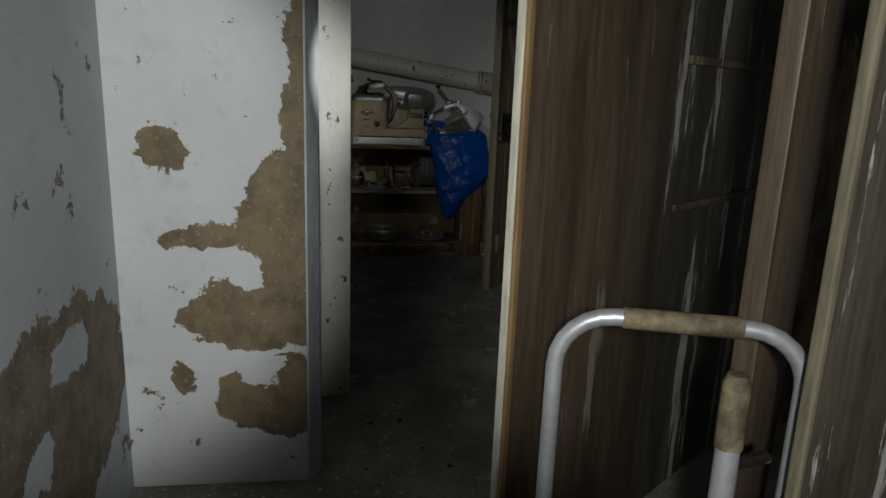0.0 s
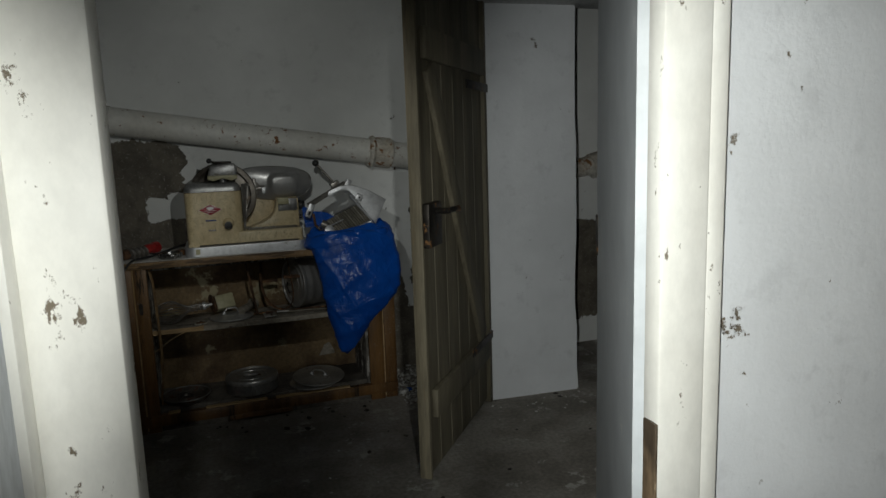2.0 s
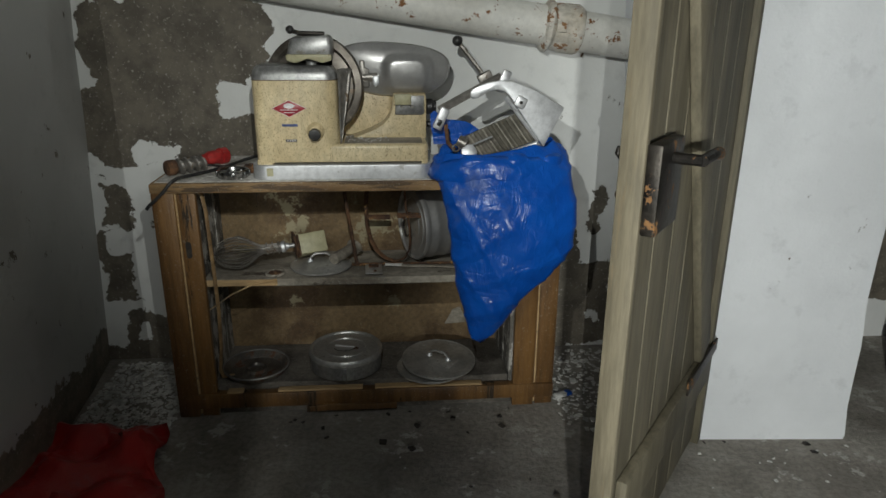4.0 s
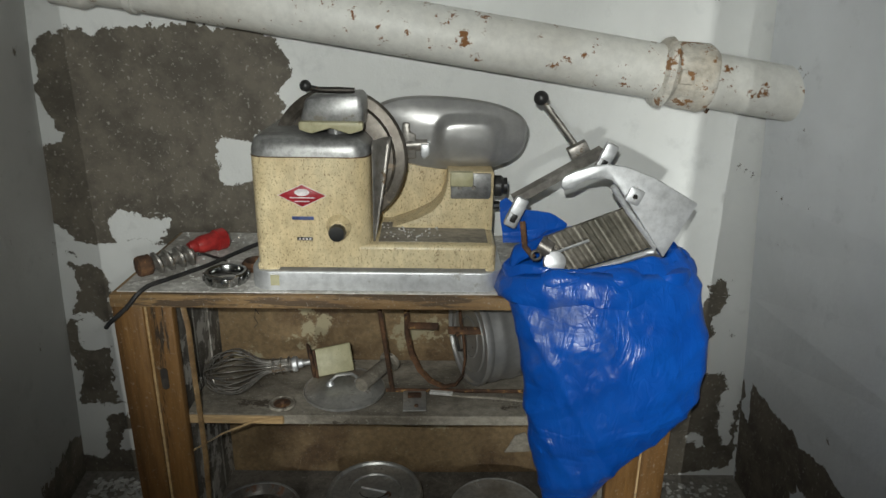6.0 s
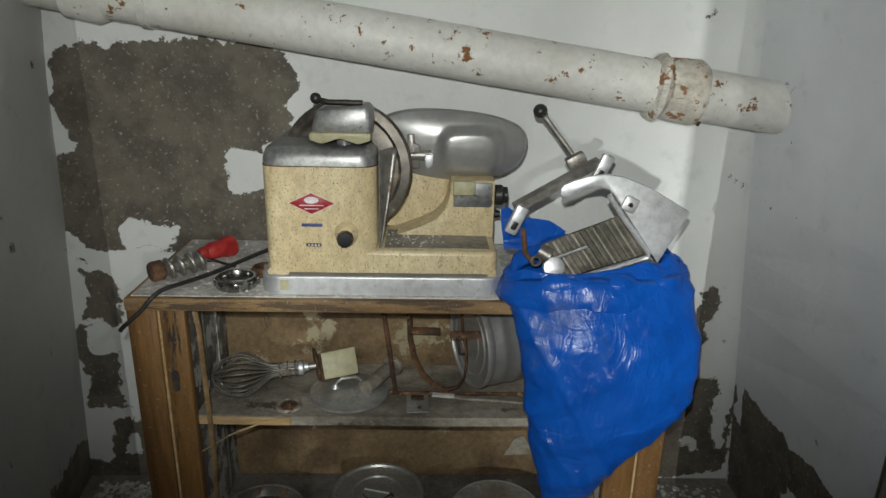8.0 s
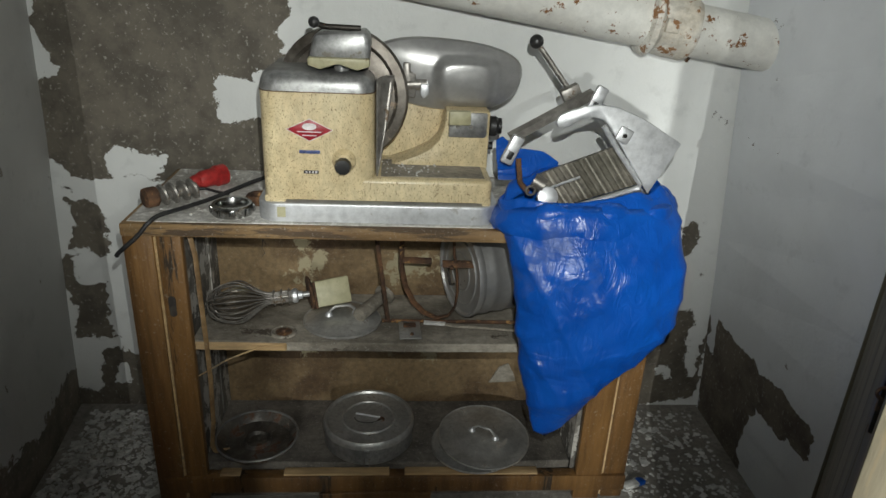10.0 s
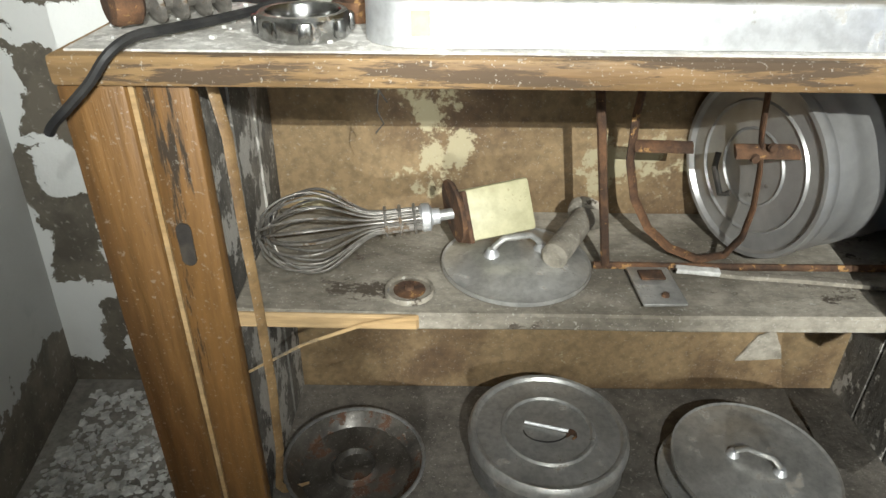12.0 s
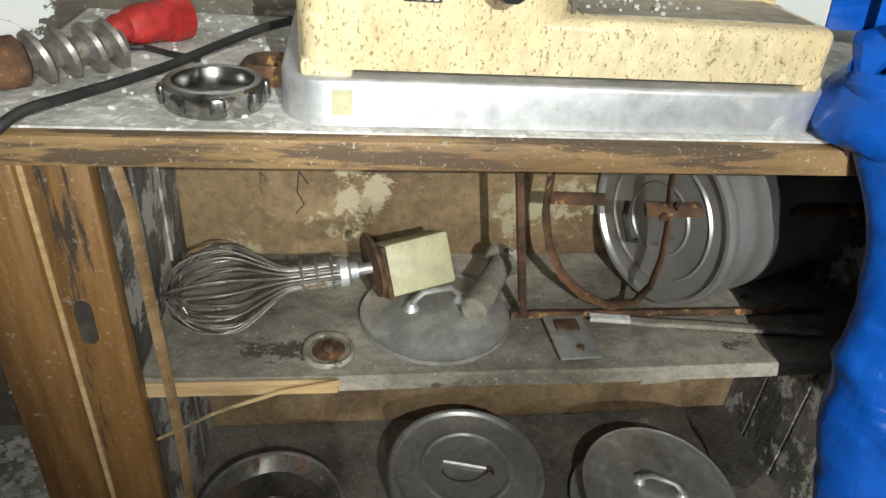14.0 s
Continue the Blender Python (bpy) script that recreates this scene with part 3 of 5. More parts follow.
def on(level, x, y):
    """A pose standing on a shelf board, which sinks towards the wall."""
    f, b = level
    k = (b - f) / (YB - YF)
    return Matrix.Translation((x, y, f + k * (y - YF))) @ pose(0, 0, 0, math.degrees(math.atan(k)))


def board(x0, x1, y0, y1, level, thick):
    f, b = level
    k = (b - f) / (YB - YF)
    bm = box(x0, x1, y0, y1, -thick, 0, 0.003, 1)
    bmesh.ops.subdivide_edges(bm, edges=[e for e in bm.edges if abs(e.verts[0].co.x - e.verts[1].co.x) > 0.3], cuts=12)
    for v in bm.verts:
        v.co.z += f + k * (v.co.y - YF) - 0.004 * math.sin(math.pi * (v.co.x - x0) / (x1 - x0))
        v.co.y += 0.004 * noise.noise(v.co * 5)
    return bm


def shelf_unit():
    t = thing("shelf_unit", Matrix(), "old low wooden shelf unit, mouldy and dusty, two tiers", "shelf")
    bm = box(X0, X1 - 0.01, YF - 0.005, 5.03, 0.740, 0.769, 0.004)
    part("top_board", bm, M_OAKX, t)
    part("top_dust", wobble(box(X0 + 0.012, X1 - 0.02, YF + 0.010, 5.02, 0.769, 0.7712), 0.0008, 40, 0), M_DUSTTOP, t, "crumbled plaster dust on the board")
    part("top_apron", box(X0 + 0.002, X1, YF + 0.10, YF + 0.115, 0.715, 0.736), M_MOULDSIDE, t)
    # front posts, each of two strips with a pale joint between
    for side, a, b in ((0, X0, -0.232), (1, 0.722, X1)):
        m = (a + b) / 2 + 0.006
        for name, p, q, y in (("post_board", a, m - 0.003, YF), ("post_board", m + 0.003, b, YF + 0.006)):
            bm = box(p, q, y, y + 0.024, 0.0, 0.740, 0.004)
            part(name, bm, M_OAK, t)
        bm = box(m - 0.0026, m + 0.0026, YF + 0.006, YF + 0.022, 0.01, 0.739)
        part("post_joint", bm, M_RAWX, t)
    # the mortise is not cut: a flat dark oval paints its shaded hollow
    bm = lathe([(0.0, 0.001), (0.008, 0.001), (0.008, -0.002), (0.0, -0.002)], 24)
    for v in bm.verts:
        v.co = Vector((v.co.x, v.co.z, v.co.y + math.copysign(0.018, v.co.y)))
    part("slot_shade", bm, M_DEBRISSHADE, t, "dark oval inlay standing in for a shaded mortise", m=pose(-0.266, YF + 0.006, 0.566))
    # sides and back
    part("side_board", box(X0 + 0.005, X0 + 0.028, YF + 0.024, 4.95, 0.02, 0.740), M_OAK, t)
    for k, (y0, y1) in enumerate(((YF + 0.030, 4.752), (4.757, 4.84), (4.845, YB))):
        part("inner_side_board", box(-0.262, -0.243 + 0.002 * k, y0, y1, 0.03, 0.736), M_MOULDSIDE, t, "dark side board with pale mould")
        part("inner_side_board", box(0.712 - 0.002 * k, 0.726, y0, y1, 0.03, 0.736), M_MOULDSIDE, t)
    part("back_board", box(X0 + 0.03, X1 - 0.03, YB, YB + 0.015, 0.03, 0.736), M_HARDBOARD, t, "stained brown hardboard back")
    part("shelf_board", board(-0.243, 0.710, YF + 0.034, YB, SHELF, 0.024), M_DUSTBOARD, t, "grey dusty shelf board")
    part("shelf_edge", board(-0.242, -0.02, YF + 0.027, YF + 0.035, (SHELF[0] - 0.002, SHELF[1]), 0.021), M_RAWX, t, "raw pine edge strip")
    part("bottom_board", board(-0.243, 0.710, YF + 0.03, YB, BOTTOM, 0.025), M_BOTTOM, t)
    part("bottom_rail", box(X0 + 0.02, X1, YF - 0.004, YF + 0.03, 0.030, 0.080, 0.004), M_OAK, t)
    for a, b in ((-0.20, -0.15), (-0.04, 0.23), (0.27, 0.62)):
        part("rail_sliver", box(a, b, YF + 0.002, YF + 0.028, 0.080, 0.086, 0.001), M_RAWX, t, "freshly split pale wood")
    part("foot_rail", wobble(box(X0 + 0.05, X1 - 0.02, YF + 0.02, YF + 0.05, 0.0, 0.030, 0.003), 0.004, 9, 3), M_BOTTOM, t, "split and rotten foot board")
    part("splinter", wobble(box(0.05, 0.34, YF - 0.012, YF - 0.004, 0.012, 0.034, 0.002), 0.004, 12, 3), M_OAK, t)
    part("torn_patch", wobble(prism([(0.52, 0.165), (0.60, 0.172), (0.592, 0.20), (0.575, 0.232), (0.548, 0.222), (0.532, 0.19)], YB - 0.004, YB - 0.001), 0.003, 40, 2), M_DUSTBOARD, t, "pale torn scrap of hardboard facing")
    # a loose thin strip hanging down inside
    bm = tube([(-0.226, 4.66, 0.738), (-0.212, 4.645, 0.68), (-0.207, 4.634, 0.58), (-0.203, 4.630, 0.47), (-0.202, 4.630, 0.36), (-0.207, 4.634, 0.24), (-0.222, 4.652, 0.15), (-0.222, 4.675, 0.112), (-0.190, 4.69, 0.106)], 0.0062, 8, flat=0.2)
    part("strap", bm, M_OAKX, t, "thin bent wooden strip")
    bm = tube([(-0.242, 4.66, 0.352), (-0.16, 4.645, 0.412), (-0.086, 4.636, 0.449), (-0.02, 4.634, 0.462)], [0.0018, 0.002, 0.0025, 0.003], 8, flat=0.35)
    part("splinter", bm, M_RAWX, t)
    bm = tube([(-0.053, 4.607, 0.741), (-0.055, 4.604, 0.722), (-0.049, 4.603, 0.71), (-0.057, 4.604, 0.70)], 0.0007, 5)
    tube([(-0.053, 4.607, 0.741), (-0.045, 4.604, 0.73)], 0.0007, 5, bm)
    part("fibre", bm, M_DEBRISSHADE, t)


shelf_unit()


# ---------------- slicer ----------------
def rounded(x0, x1, y0, y1, z0, z1, r, rtop=0.0, seg=5):
    bm = bmesh.new()
    bx(bm, x0, x1, y0, y1, z0, z1)
    up = [e for e in bm.edges if abs(e.verts[0].co.z - e.verts[1].co.z) > 1e-4]
    bmesh.ops.bevel(bm, geom=up, offset=r, segments=seg, profile=0.5, affect="EDGES")
    if rtop:
        top = [e for e in bm.edges if min(e.verts[0].co.z, e.verts[1].co.z) > z1 - 1e-5]
        bmesh.ops.bevel(bm, geom=top, offset=rtop, segments=4, profile=0.5, affect="EDGES")
    return bm


def slicer():
    t = thing("food_slicer", Matrix(), "old cream enamelled meat slicer, chipped, on an aluminium base", "slicer")
    part("base", rounded(-0.070, 0.464, 4.636, 4.93, 0.772, 0.815, 0.045, 0.005), M_ALUBRIGHT, t, "scuffed aluminium base plate")
    for x, y in ((-0.035, 4.662), (0.430, 4.662), (-0.03, 4.90), (0.43, 4.90)):
        part("foot", lathe([(0.0, 0.0), (0.020, 0.0), (0.022, 0.005), (0.018, 0.012), (0.0, 0.012)], 16), M_BEIGEBLOCK, t, m=pose(x, y, 0.767))
    part("sticker", box(-0.024, -0.006, 4.6345, 4.6365, 0.783, 0.806), M_BEIGEBLOCK, t)
    # cream housing, with a shadow gap over the base
    part("housing", rounded(-0.054, 0.186, 4.640, 4.90, 0.826, 1.054, 0.036), M_CREAMENAMEL, t)
    part("bed", rounded(-0.050, 0.447, 4.642, 4.92, 0.822, 0.872, 0.02, 0.010), M_CREAMENAMEL, t)
    part("skirt", box(-0.052, -0.005, 4.645, 4.90, 0.812, 0.830, 0.006), M_CREAMENAMEL, t)
    part("skirt", box(0.425, 0.446, 4.645, 4.90, 0.812, 0.830, 0.006), M_CREAMENAMEL, t)
    part("bed_dust", wobble(box(0.20, 0.43, 4.665, 4.80, 0.870, 0.8735), 0.001, 30), M_DUSTBOARD, t, "grime and crumbs on the bed")
    # neck at the back right: a riser with a hollow flank
    out = [(0.20, 0.865), (0.447, 0.865), (0.447, 1.003), (0.345, 1.003)]
    out += [(0.345, 0.985), (0.341, 0.960), (0.332, 0.935), (0.312, 0.912), (0.28, 0.895)]
    part("neck", prism(out, 4.76, 4.90, 0.006), M_CREAMENAMEL, t)
    part("back_panel", rounded(0.18, 0.35, 4.845, 4.905, 0.86, 1.012, 0.02, 0.008), M_CREAMENAMEL, t)
    part("neck_plate", prism([(0.352, 0.943), (0.436, 0.943), (0.440, 0.95), (0.440, 1.0), (0.352, 1.0)], 4.752, 4.760, 0.003), M_ALU, t, "bolted steel plate")
    for x in (0.372, 0.402):
        part("screw", lathe([(0, 0), (0.005, 0), (0.004, 0.003), (0, 0.003)], 10), M_STEEL, t, m=pose(x, 4.752, 0.968, 90))
    part("plate_block", box(0.350, 0.400, 4.735, 4.752, 0.974, 1.006, 0.004), M_BEIGEBLOCK, t)
    bm = lathe([(0, 0), (0.020, 0), (0.024, 0.005), (0.024, 0.018), (0.019, 0.024), (0.019, 0.032), (0.0, 0.034)], 14)
    part("side_knob", bm, M_BLACK, t, "black ribbed side knob", m=pose(0.447, 4.80, 0.962, 0, 90))
    # metal cap
    bm = rounded(-0.0535, 0.1855, 4.6405, 4.8995, 1.0542, 1.090, 0.036, 0.026)
    for v in bm.verts:
        if v.co.z > 1.075:
            v.co.z += 0.005 * math.cos((v.co.x - 0.125) * 38)
    part("cap", bm, M_ALU, t, "domed grey metal cap")
    part("red_line", rounded(-0.0548, 0.1868, 4.6392, 4.9008, 1.0532, 1.0550, 0.0368), M_RUST, t)
    # blade with guard ring
    tilt = pose(0.110, 4.768, 1.028, 88, 0, -8)
    part("blade", lathe([(0, 0.0), (0.05, 0.006), (0.10, 0.004), (0.128, -0.002), (0.10, -0.006), (0, -0.006)], 48), M_RING, t, "stained round steel blade", m=tilt)
    ring = lathe([(0.122, -0.008), (0.146, -0.010), (0.150, 0.0), (0.146, 0.012), (0.128, 0.016), (0.120, 0.008), (0.122, -0.008)], 48)
    part("guard_ring", ring, M_RING, t, "brown-stained blade guard ring", m=tilt)
    bm = bmesh.new()
    grid = []
    for k in range(13):
        v = k / 12
        wide = 0.004 + 0.034 * v ** 0.9
        grid.append([bm.verts.new((0.189 + wide * u, 4.668 + 0.05 * u * v + 0.02 * math.sin(math.pi * u) * v, 0.868 + 0.215 * v)) for u in (0, 0.25, 0.5, 0.75, 1)])
    for a, b in zip(grid, grid[1:]):
        for u in range(4):
            bm.faces.new((a[u], a[u + 1], b[u + 1], b[u]))
    ob = part("deflector", bm, M_STEEL, t, "bent steel slice deflector")
    ob.modifiers.new("sheet", "SOLIDIFY").thickness = 0.002
    # cover with lever on top
    bm = lathe([(0.016, 1.085), (0.016, 1.115), (0.020, 1.118)], 16)
    part("column", bm, M_ALU, t, m=pose(0.115, 4.70, 0))
    cov = prism([(0.048, 1.112), (0.062, 1.106), (0.10, 1.110), (0.135, 1.116), (0.173, 1.106), (0.176, 1.145), (0.174, 1.170), (0.164, 1.175), (0.062, 1.168)], 4.655, 4.765, 0.010)
    part("sharpener_cover", cov, M_ALU, t, "grey metal sharpener housing")
    part("sharpener_lip", prism([(0.050, 1.108), (0.075, 1.100), (0.112, 1.112), (0.150, 1.100), (0.176, 1.108), (0.176, 1.124), (0.05, 1.124)], 4.642, 4.665, 0.004), M_BEIGEBLOCK, t)
    part("lever_rod", tube([(0.155, 4.70, 1.178), (0.085, 4.69, 1.180), (0.064, 4.68, 1.186)], 0.006, 10), M_IRON, t)
    bm = bmesh.new()
    bmesh.ops.create_uvsphere(bm, u_segments=20, v_segments=12, radius=0.0115)
    part("lever_ball", bm, M_BLACK, t, "black ball grip", m=pose(0.062, 4.675, 1.189))
    # pan behind: a wide shallow aluminium tray seen from its back, with a raised boss
    out = []
    for i in range(60):
        a = 2 * math.pi * i / 60
        c, q = math.cos(a), math.sin(a)
        x = 0.345 + (0.180 if c > 0 else 0.172) * math.copysign(abs(c) ** 0.85, c)
        z = 1.088 + (0.064 if q > 0 else 0.098) * math.copysign(abs(q) ** 0.75, q)
        out.append((x - 0.10 * (1.088 - z) * (1 if q < 0 and c > 0 else 0), z + 0.06 * (0.345 - x)))
    bm = bmesh.new()
    rings = []
    for f, y in [(1.0, 4.846), (1.0, 4.836), (0.975, 4.826)] + [(0.95 - 0.05 * k, 4.822 - 0.022 * (1 - (0.95 - 0.05 * k) ** 2)) for k in range(19)]:
        ring = []
        for x, z in out:
            px, pz = 0.345 + (x - 0.345) * f, 1.085 + (z - 1.085) * f
            d = abs((px - 0.392) / 0.066) ** 4 + abs((pz - 1.058) / 0.052) ** 4
            e = max(0.0, min(1.0, (1.9 - d) / 1.6))
            ring.append(bm.verts.new((px, y - 0.016 * e * e * (3 - 2 * e), pz)))
        rings.append(ring)
    for a, b in zip(rings, rings[1:]):
        for i in range(60):
            bm.faces.new((a[i], a[(i + 1) % 60], b[(i + 1) % 60], b[i]))
    bm.faces.new(rings[-1])
    bm.faces.new(rings[0][::-1])
    part("pan", bm, M_PAN, t, "curved aluminium carriage pan").data.shade_smooth()
    part("bracket", prism([(0.245, 1.02), (0.275, 1.02), (0.275, 1.075), (0.262, 1.08), (0.262, 1.10), (0.245, 1.10)], 4.80, 4.83, 0.004), M_STEEL, t)
    part("bracket", prism([(0.285, 1.03), (0.293, 1.02), (0.305, 1.03), (0.305, 1.055), (0.285, 1.055)], 4.79, 4.82, 0.003), M_ALUBRIGHT, t)
    part("spindle", tube([(0.22, 4.81, 1.048), (0.30, 4.81, 1.052)], 0.014, 14), M_STEEL, t)
    # switch, badge, labels
    part("switch_boss", lathe([(0.0, 0.0), (0.026, 0.0), (0.024, 0.006), (0.016, 0.016), (0.0, 0.016)], 24), M_CREAMENAMEL, t, m=pose(0.122, 4.641, 0.912, 90))
    part("switch_knob", lathe([(0.0, 0.010), (0.018, 0.010), (0.0185, 0.020), (0.016, 0.030), (0.0, 0.032)], 10), M_BLACK, t, "black switch knob", m=pose(0.121, 4.640, 0.905, 90))
    badge = part("badge", prism([(0.0, 0.0), (0.047, 0.022), (0.094, 0.0), (0.047, -0.023)], 0, 0.0025, 0.0006), M_BADGE, t, "red diamond badge with pale print", m=pose(0.004, 4.637, 0.977))
    part("badge_rim", prism([(-0.002, 0.0), (0.047, 0.0232), (0.096, 0.0), (0.047, -0.0242)], 0.001, 0.003), M_BADGEWHITE, badge)
    bm = lathe([(0, 0.0), (0.0085, 0.0), (0.0085, 0.001), (0, 0.001)], 20)
    for v in bm.verts:
        v.co = Vector((v.co.x * 1.75, -v.co.z, v.co.y * 0.85))
    part("emblem", bm, M_BADGEWHITE, badge, m=pose(0.047, -0.0004, 0.007))
    part("print_bar", box(0.022, 0.072, -0.0008, 0.0003, -0.0052, -0.0030), M_BADGEWHITE, badge)
    part("print_bar", box(0.032, 0.062, -0.001, 0.0003, -0.0125, -0.0105), M_BADGEWHITE, badge)
    part("label_tape", box(0.028, 0.072, 4.6378, 4.641, 0.926, 0.933, 0.0006), M_BADGEBLUE, t, "blue embossed label tape")
    part("label_tape", box(0.036, 0.068, 4.6378, 4.641, 0.882, 0.889, 0.0006), M_BLACK, t, "black embossed label tape")
    for i in range(4):
        part("label_mark", box(0.040 + 0.007 * i, 0.044 + 0.007 * i, 4.6372, 4.638, 0.8835, 0.8875), M_BADGEWHITE, t)
    part("rear_plug", tube([(0.447, 4.86, 0.90), (0.47, 4.86, 0.90)], 0.010, 10), M_BLACK, t)


slicer()


# ---------------- on the top board ----------------
def cable():
    pts = [(-0.060, 4.90, 0.80), (-0.104, 4.86, 0.797), (-0.154, 4.804, 0.788), (-0.188, 4.76, 0.782), (-0.223, 4.712, 0.780), (-0.252, 4.668, 0.781), (-0.276, 4.628, 0.782), (-0.292, 4.604, 0.772), (-0.312, 4.598, 0.748), (-0.338, 4.597, 0.724), (-0.356, 4.598, 0.708), (-0.364, 4.600, 0.698)]
    curve = []
    for i in range(len(pts) - 1):
        p = [Vector(pts[max(0, min(len(pts) - 1, i + k))]) for k in (-1, 0, 1, 2)]
        for s in range(6):
            u = s / 6
            curve.append(0.5 * (2 * p[1] + (p[2] - p[0]) * u + (2 * p[0] - 5 * p[1] + 4 * p[2] - p[3]) * u * u + (3 * p[1] - p[0] - 3 * p[2] + p[3]) * u ** 3))
    curve.append(Vector(pts[-1]))
    t = thing("power_cable", Matrix(), "black rubber power cable drooping over the shelf edge", "cable")
    part("cord", tube(curve, 0.0050, 8), M_RUBBER, t)
    part("cord", tube([(-0.165, 4.79, 0.780), (-0.20, 4.82, 0.776), (-0.23, 4.84, 0.776), (-0.245, 4.835, 0.777)], 0.0035, 8), M_RUBBER, t)


cable()


def auger():
    t = thing("mincer_screw", pose(-0.272, 4.748, 0.797, 0, 0, 44), "greasy metal mincer screw lying on dusty board", "mincer part")
    part("shaft", tube([(-0.055, 0, 0), (0.05, 0, 0)], 0.013, 14), M_STEEL, t)
    part("collar", lathe([(0, 0), (0.021, 0), (0.023, 0.004), (0.023, 0.026), (0.018, 0.030), (0, 0.030)], 20), M_RUST, t, "brown rusty end collar", m=pose(-0.075, 0, 0, 0, 90))
    for i, x in enumerate((-0.032, -0.008, 0.018, 0.04)):
        part("flight", lathe([(0, 0), (0.012, -0.008), (0.025, -0.003), (0.026, 0.002), (0.012, 0.009), (0, 0)], 22), M_STEEL, t, m=pose(x, 0, 0, 0, 90 - 14, 0))
    t = thing("power_plug", pose(-0.212, 4.882, 0.797, 0, 0, 50), "red industrial power plug", "plug")
    part("body", lathe([(0, 0), (0.016, 0), (0.021, 0.012), (0.022, 0.05), (0.026, 0.052), (0.026, 0.075), (0.023, 0.075), (0.022, 0.06), (0, 0.06)], 22), M_REDPLUG, t, m=pose(-0.055, 0, 0, 0, 90))
    part("gland", lathe([(0, 0), (0.011, 0), (0.015, 0.01), (0.015, 0.02), (0, 0.02)], 14), M_REDPLUG, t, m=pose(-0.075, 0, 0, 0, 90))
    t = thing("ring_nut", pose(-0.132, 4.687, 0.7712), "ribbed grey metal ring nut lying flat", "mincer part")
    bm = lathe([(0.035, 0.0), (0.044, 0.0), (0.046, 0.003), (0.046, 0.021), (0.043, 0.024), (0.037, 0.024), (0.035, 0.021), (0.035, 0.0)], 32)
    part("ring", bm, M_GLASSY, t)
    for i in range(8):
        part("lug", box(0.042, 0.050, -0.007, 0.007, 0.003, 0.021, 0.003), M_GLASSY, t, m=pose(0, 0, 0, 0, 0, 45 * i + 12))
    t = thing("coupling", pose(-0.088, 4.765, 0.7712), "brown rusty metal ring lying on the board", "mincer part")
    part("ring", lathe([(0.018, 0), (0.030, 0), (0.032, 0.012), (0.026, 0.020), (0.018, 0.018), (0.018, 0)], 24), M_RUST, t)


auger()


# ---------------- on the middle shelf ----------------
def whisk():
    m = on(SHELF, -0.218, 4.748) @ pose(0, 0, 0.045, 0, -5, 6) @ Matrix.Scale(0.93, 4)
    t = thing("whisk", m, "dusty wire whisk head of a mixer with a cream block", "whisk")
    for i in range(11):
        a = math.pi * i / 11
        pts = []
        for k in range(41):
            u = k / 40 * 2 - 1          # one end, round the tip, to the other end
            s = 1 - abs(u)
            if s < 0.18:
                x, r = 0.215 - s / 0.18 * 0.06, 0.018
            else:
                q = min(1.0, (s - 0.18) / 0.82)
                x = 0.155 * (1 - q) + (0.010 * math.sin(i * 2.1) - 0.004) * q
                g = min(1.0, q / 0.55)
                r = 0.018 + 0.050 * g * g * (3 - 2 * g) if q < 0.55 else 0.068 * math.sqrt(max(0.0, 1 - ((q - 0.55) / 0.45) ** 2))
            r *= 1 if u >= 0 else -1
            pts.append((x, r * math.cos(a), r * math.sin(a) * 0.80))
        part("wire", tube(pts, 0.0017, 6), M_STEEL, t)
    for x in (0.165, 0.185, 0.205):
        part("binding", tube([(x, 0.020 * math.cos(a * math.pi / 9), 0.020 * math.sin(a * math.pi / 9)) for a in range(18)], 0.0022, 6, None, True), M_STEEL, t)
    part("hub", lathe([(0, 0), (0.016, 0), (0.020, 0.004), (0.020, 0.014), (0.012, 0.018), (0.011, 0.028), (0, 0.028)], 18), M_ALUBRIGHT, t, "bright metal hub", m=pose(0.212, 0, 0, 0, 90))
    part("shaft", tube([(0.235, 0, 0), (0.275, 0, 0.002)], 0.008, 12), M_ALU, t)
    part("disc", lathe([(0, 0), (0.045, 0.0), (0.046, 0.003), (0.043, 0.007), (0.014, 0.014), (0, 0.014)], 32), M_RUST, t, "rust-brown round disc", m=pose(0.258, 0, 0.004, 0, 88, 12))
    m = pose(0.316, 0.006, -0.004, -26, 2, 13)
    part("block", wobble(box(-0.046, 0.048, -0.030, 0.030, -0.036, 0.036, 0.005), 0.002, 20), M_BEIGEBLOCK, t, "yellowed cream plastic block", m=m)
    part("rust_plate", box(-0.051, -0.044, -0.032, 0.032, -0.038, 0.034, 0.002), M_RUST, t, "rusty plate", m=m)


whisk()


def domed_lid(name, m, r, dome, mat, label, handle=True, flip=False):
    t = thing(name, m, label, "lid")
    prof = [(0, dome), (r * 0.35, dome * 0.96), (r * 0.62, dome * 0.78), (r * 0.80, dome * 0.40), (r * 0.86, 0.006), (r * 0.97, 0.004), (r, 0.006), (r * 1.005, 0.003), (r, 0.0), (r * 0.85, 0.002), (0, dome * 0.8)]
    part("disc", lathe(prof, 48), mat, t)
    if handle:
        bm = tube([(-0.034, 0, dome * 0.9), (-0.030, 0, dome + 0.012), (-0.018, 0, dome + 0.022), (0.018, 0, dome + 0.022), (0.030, 0, dome + 0.012), (0.034, 0, dome * 0.9)], 0.0045, 10)
        part("handle", bm, mat, t, "wire bow handle")
        for x in (-0.034, 0.034):
            part("handle_foot", lathe([(0, 0), (0.011, 0), (0.006, 0.010), (0, 0.012)], 12), M_ALUBRIGHT, t, m=pose(x, 0, dome * 0.92))
    return t


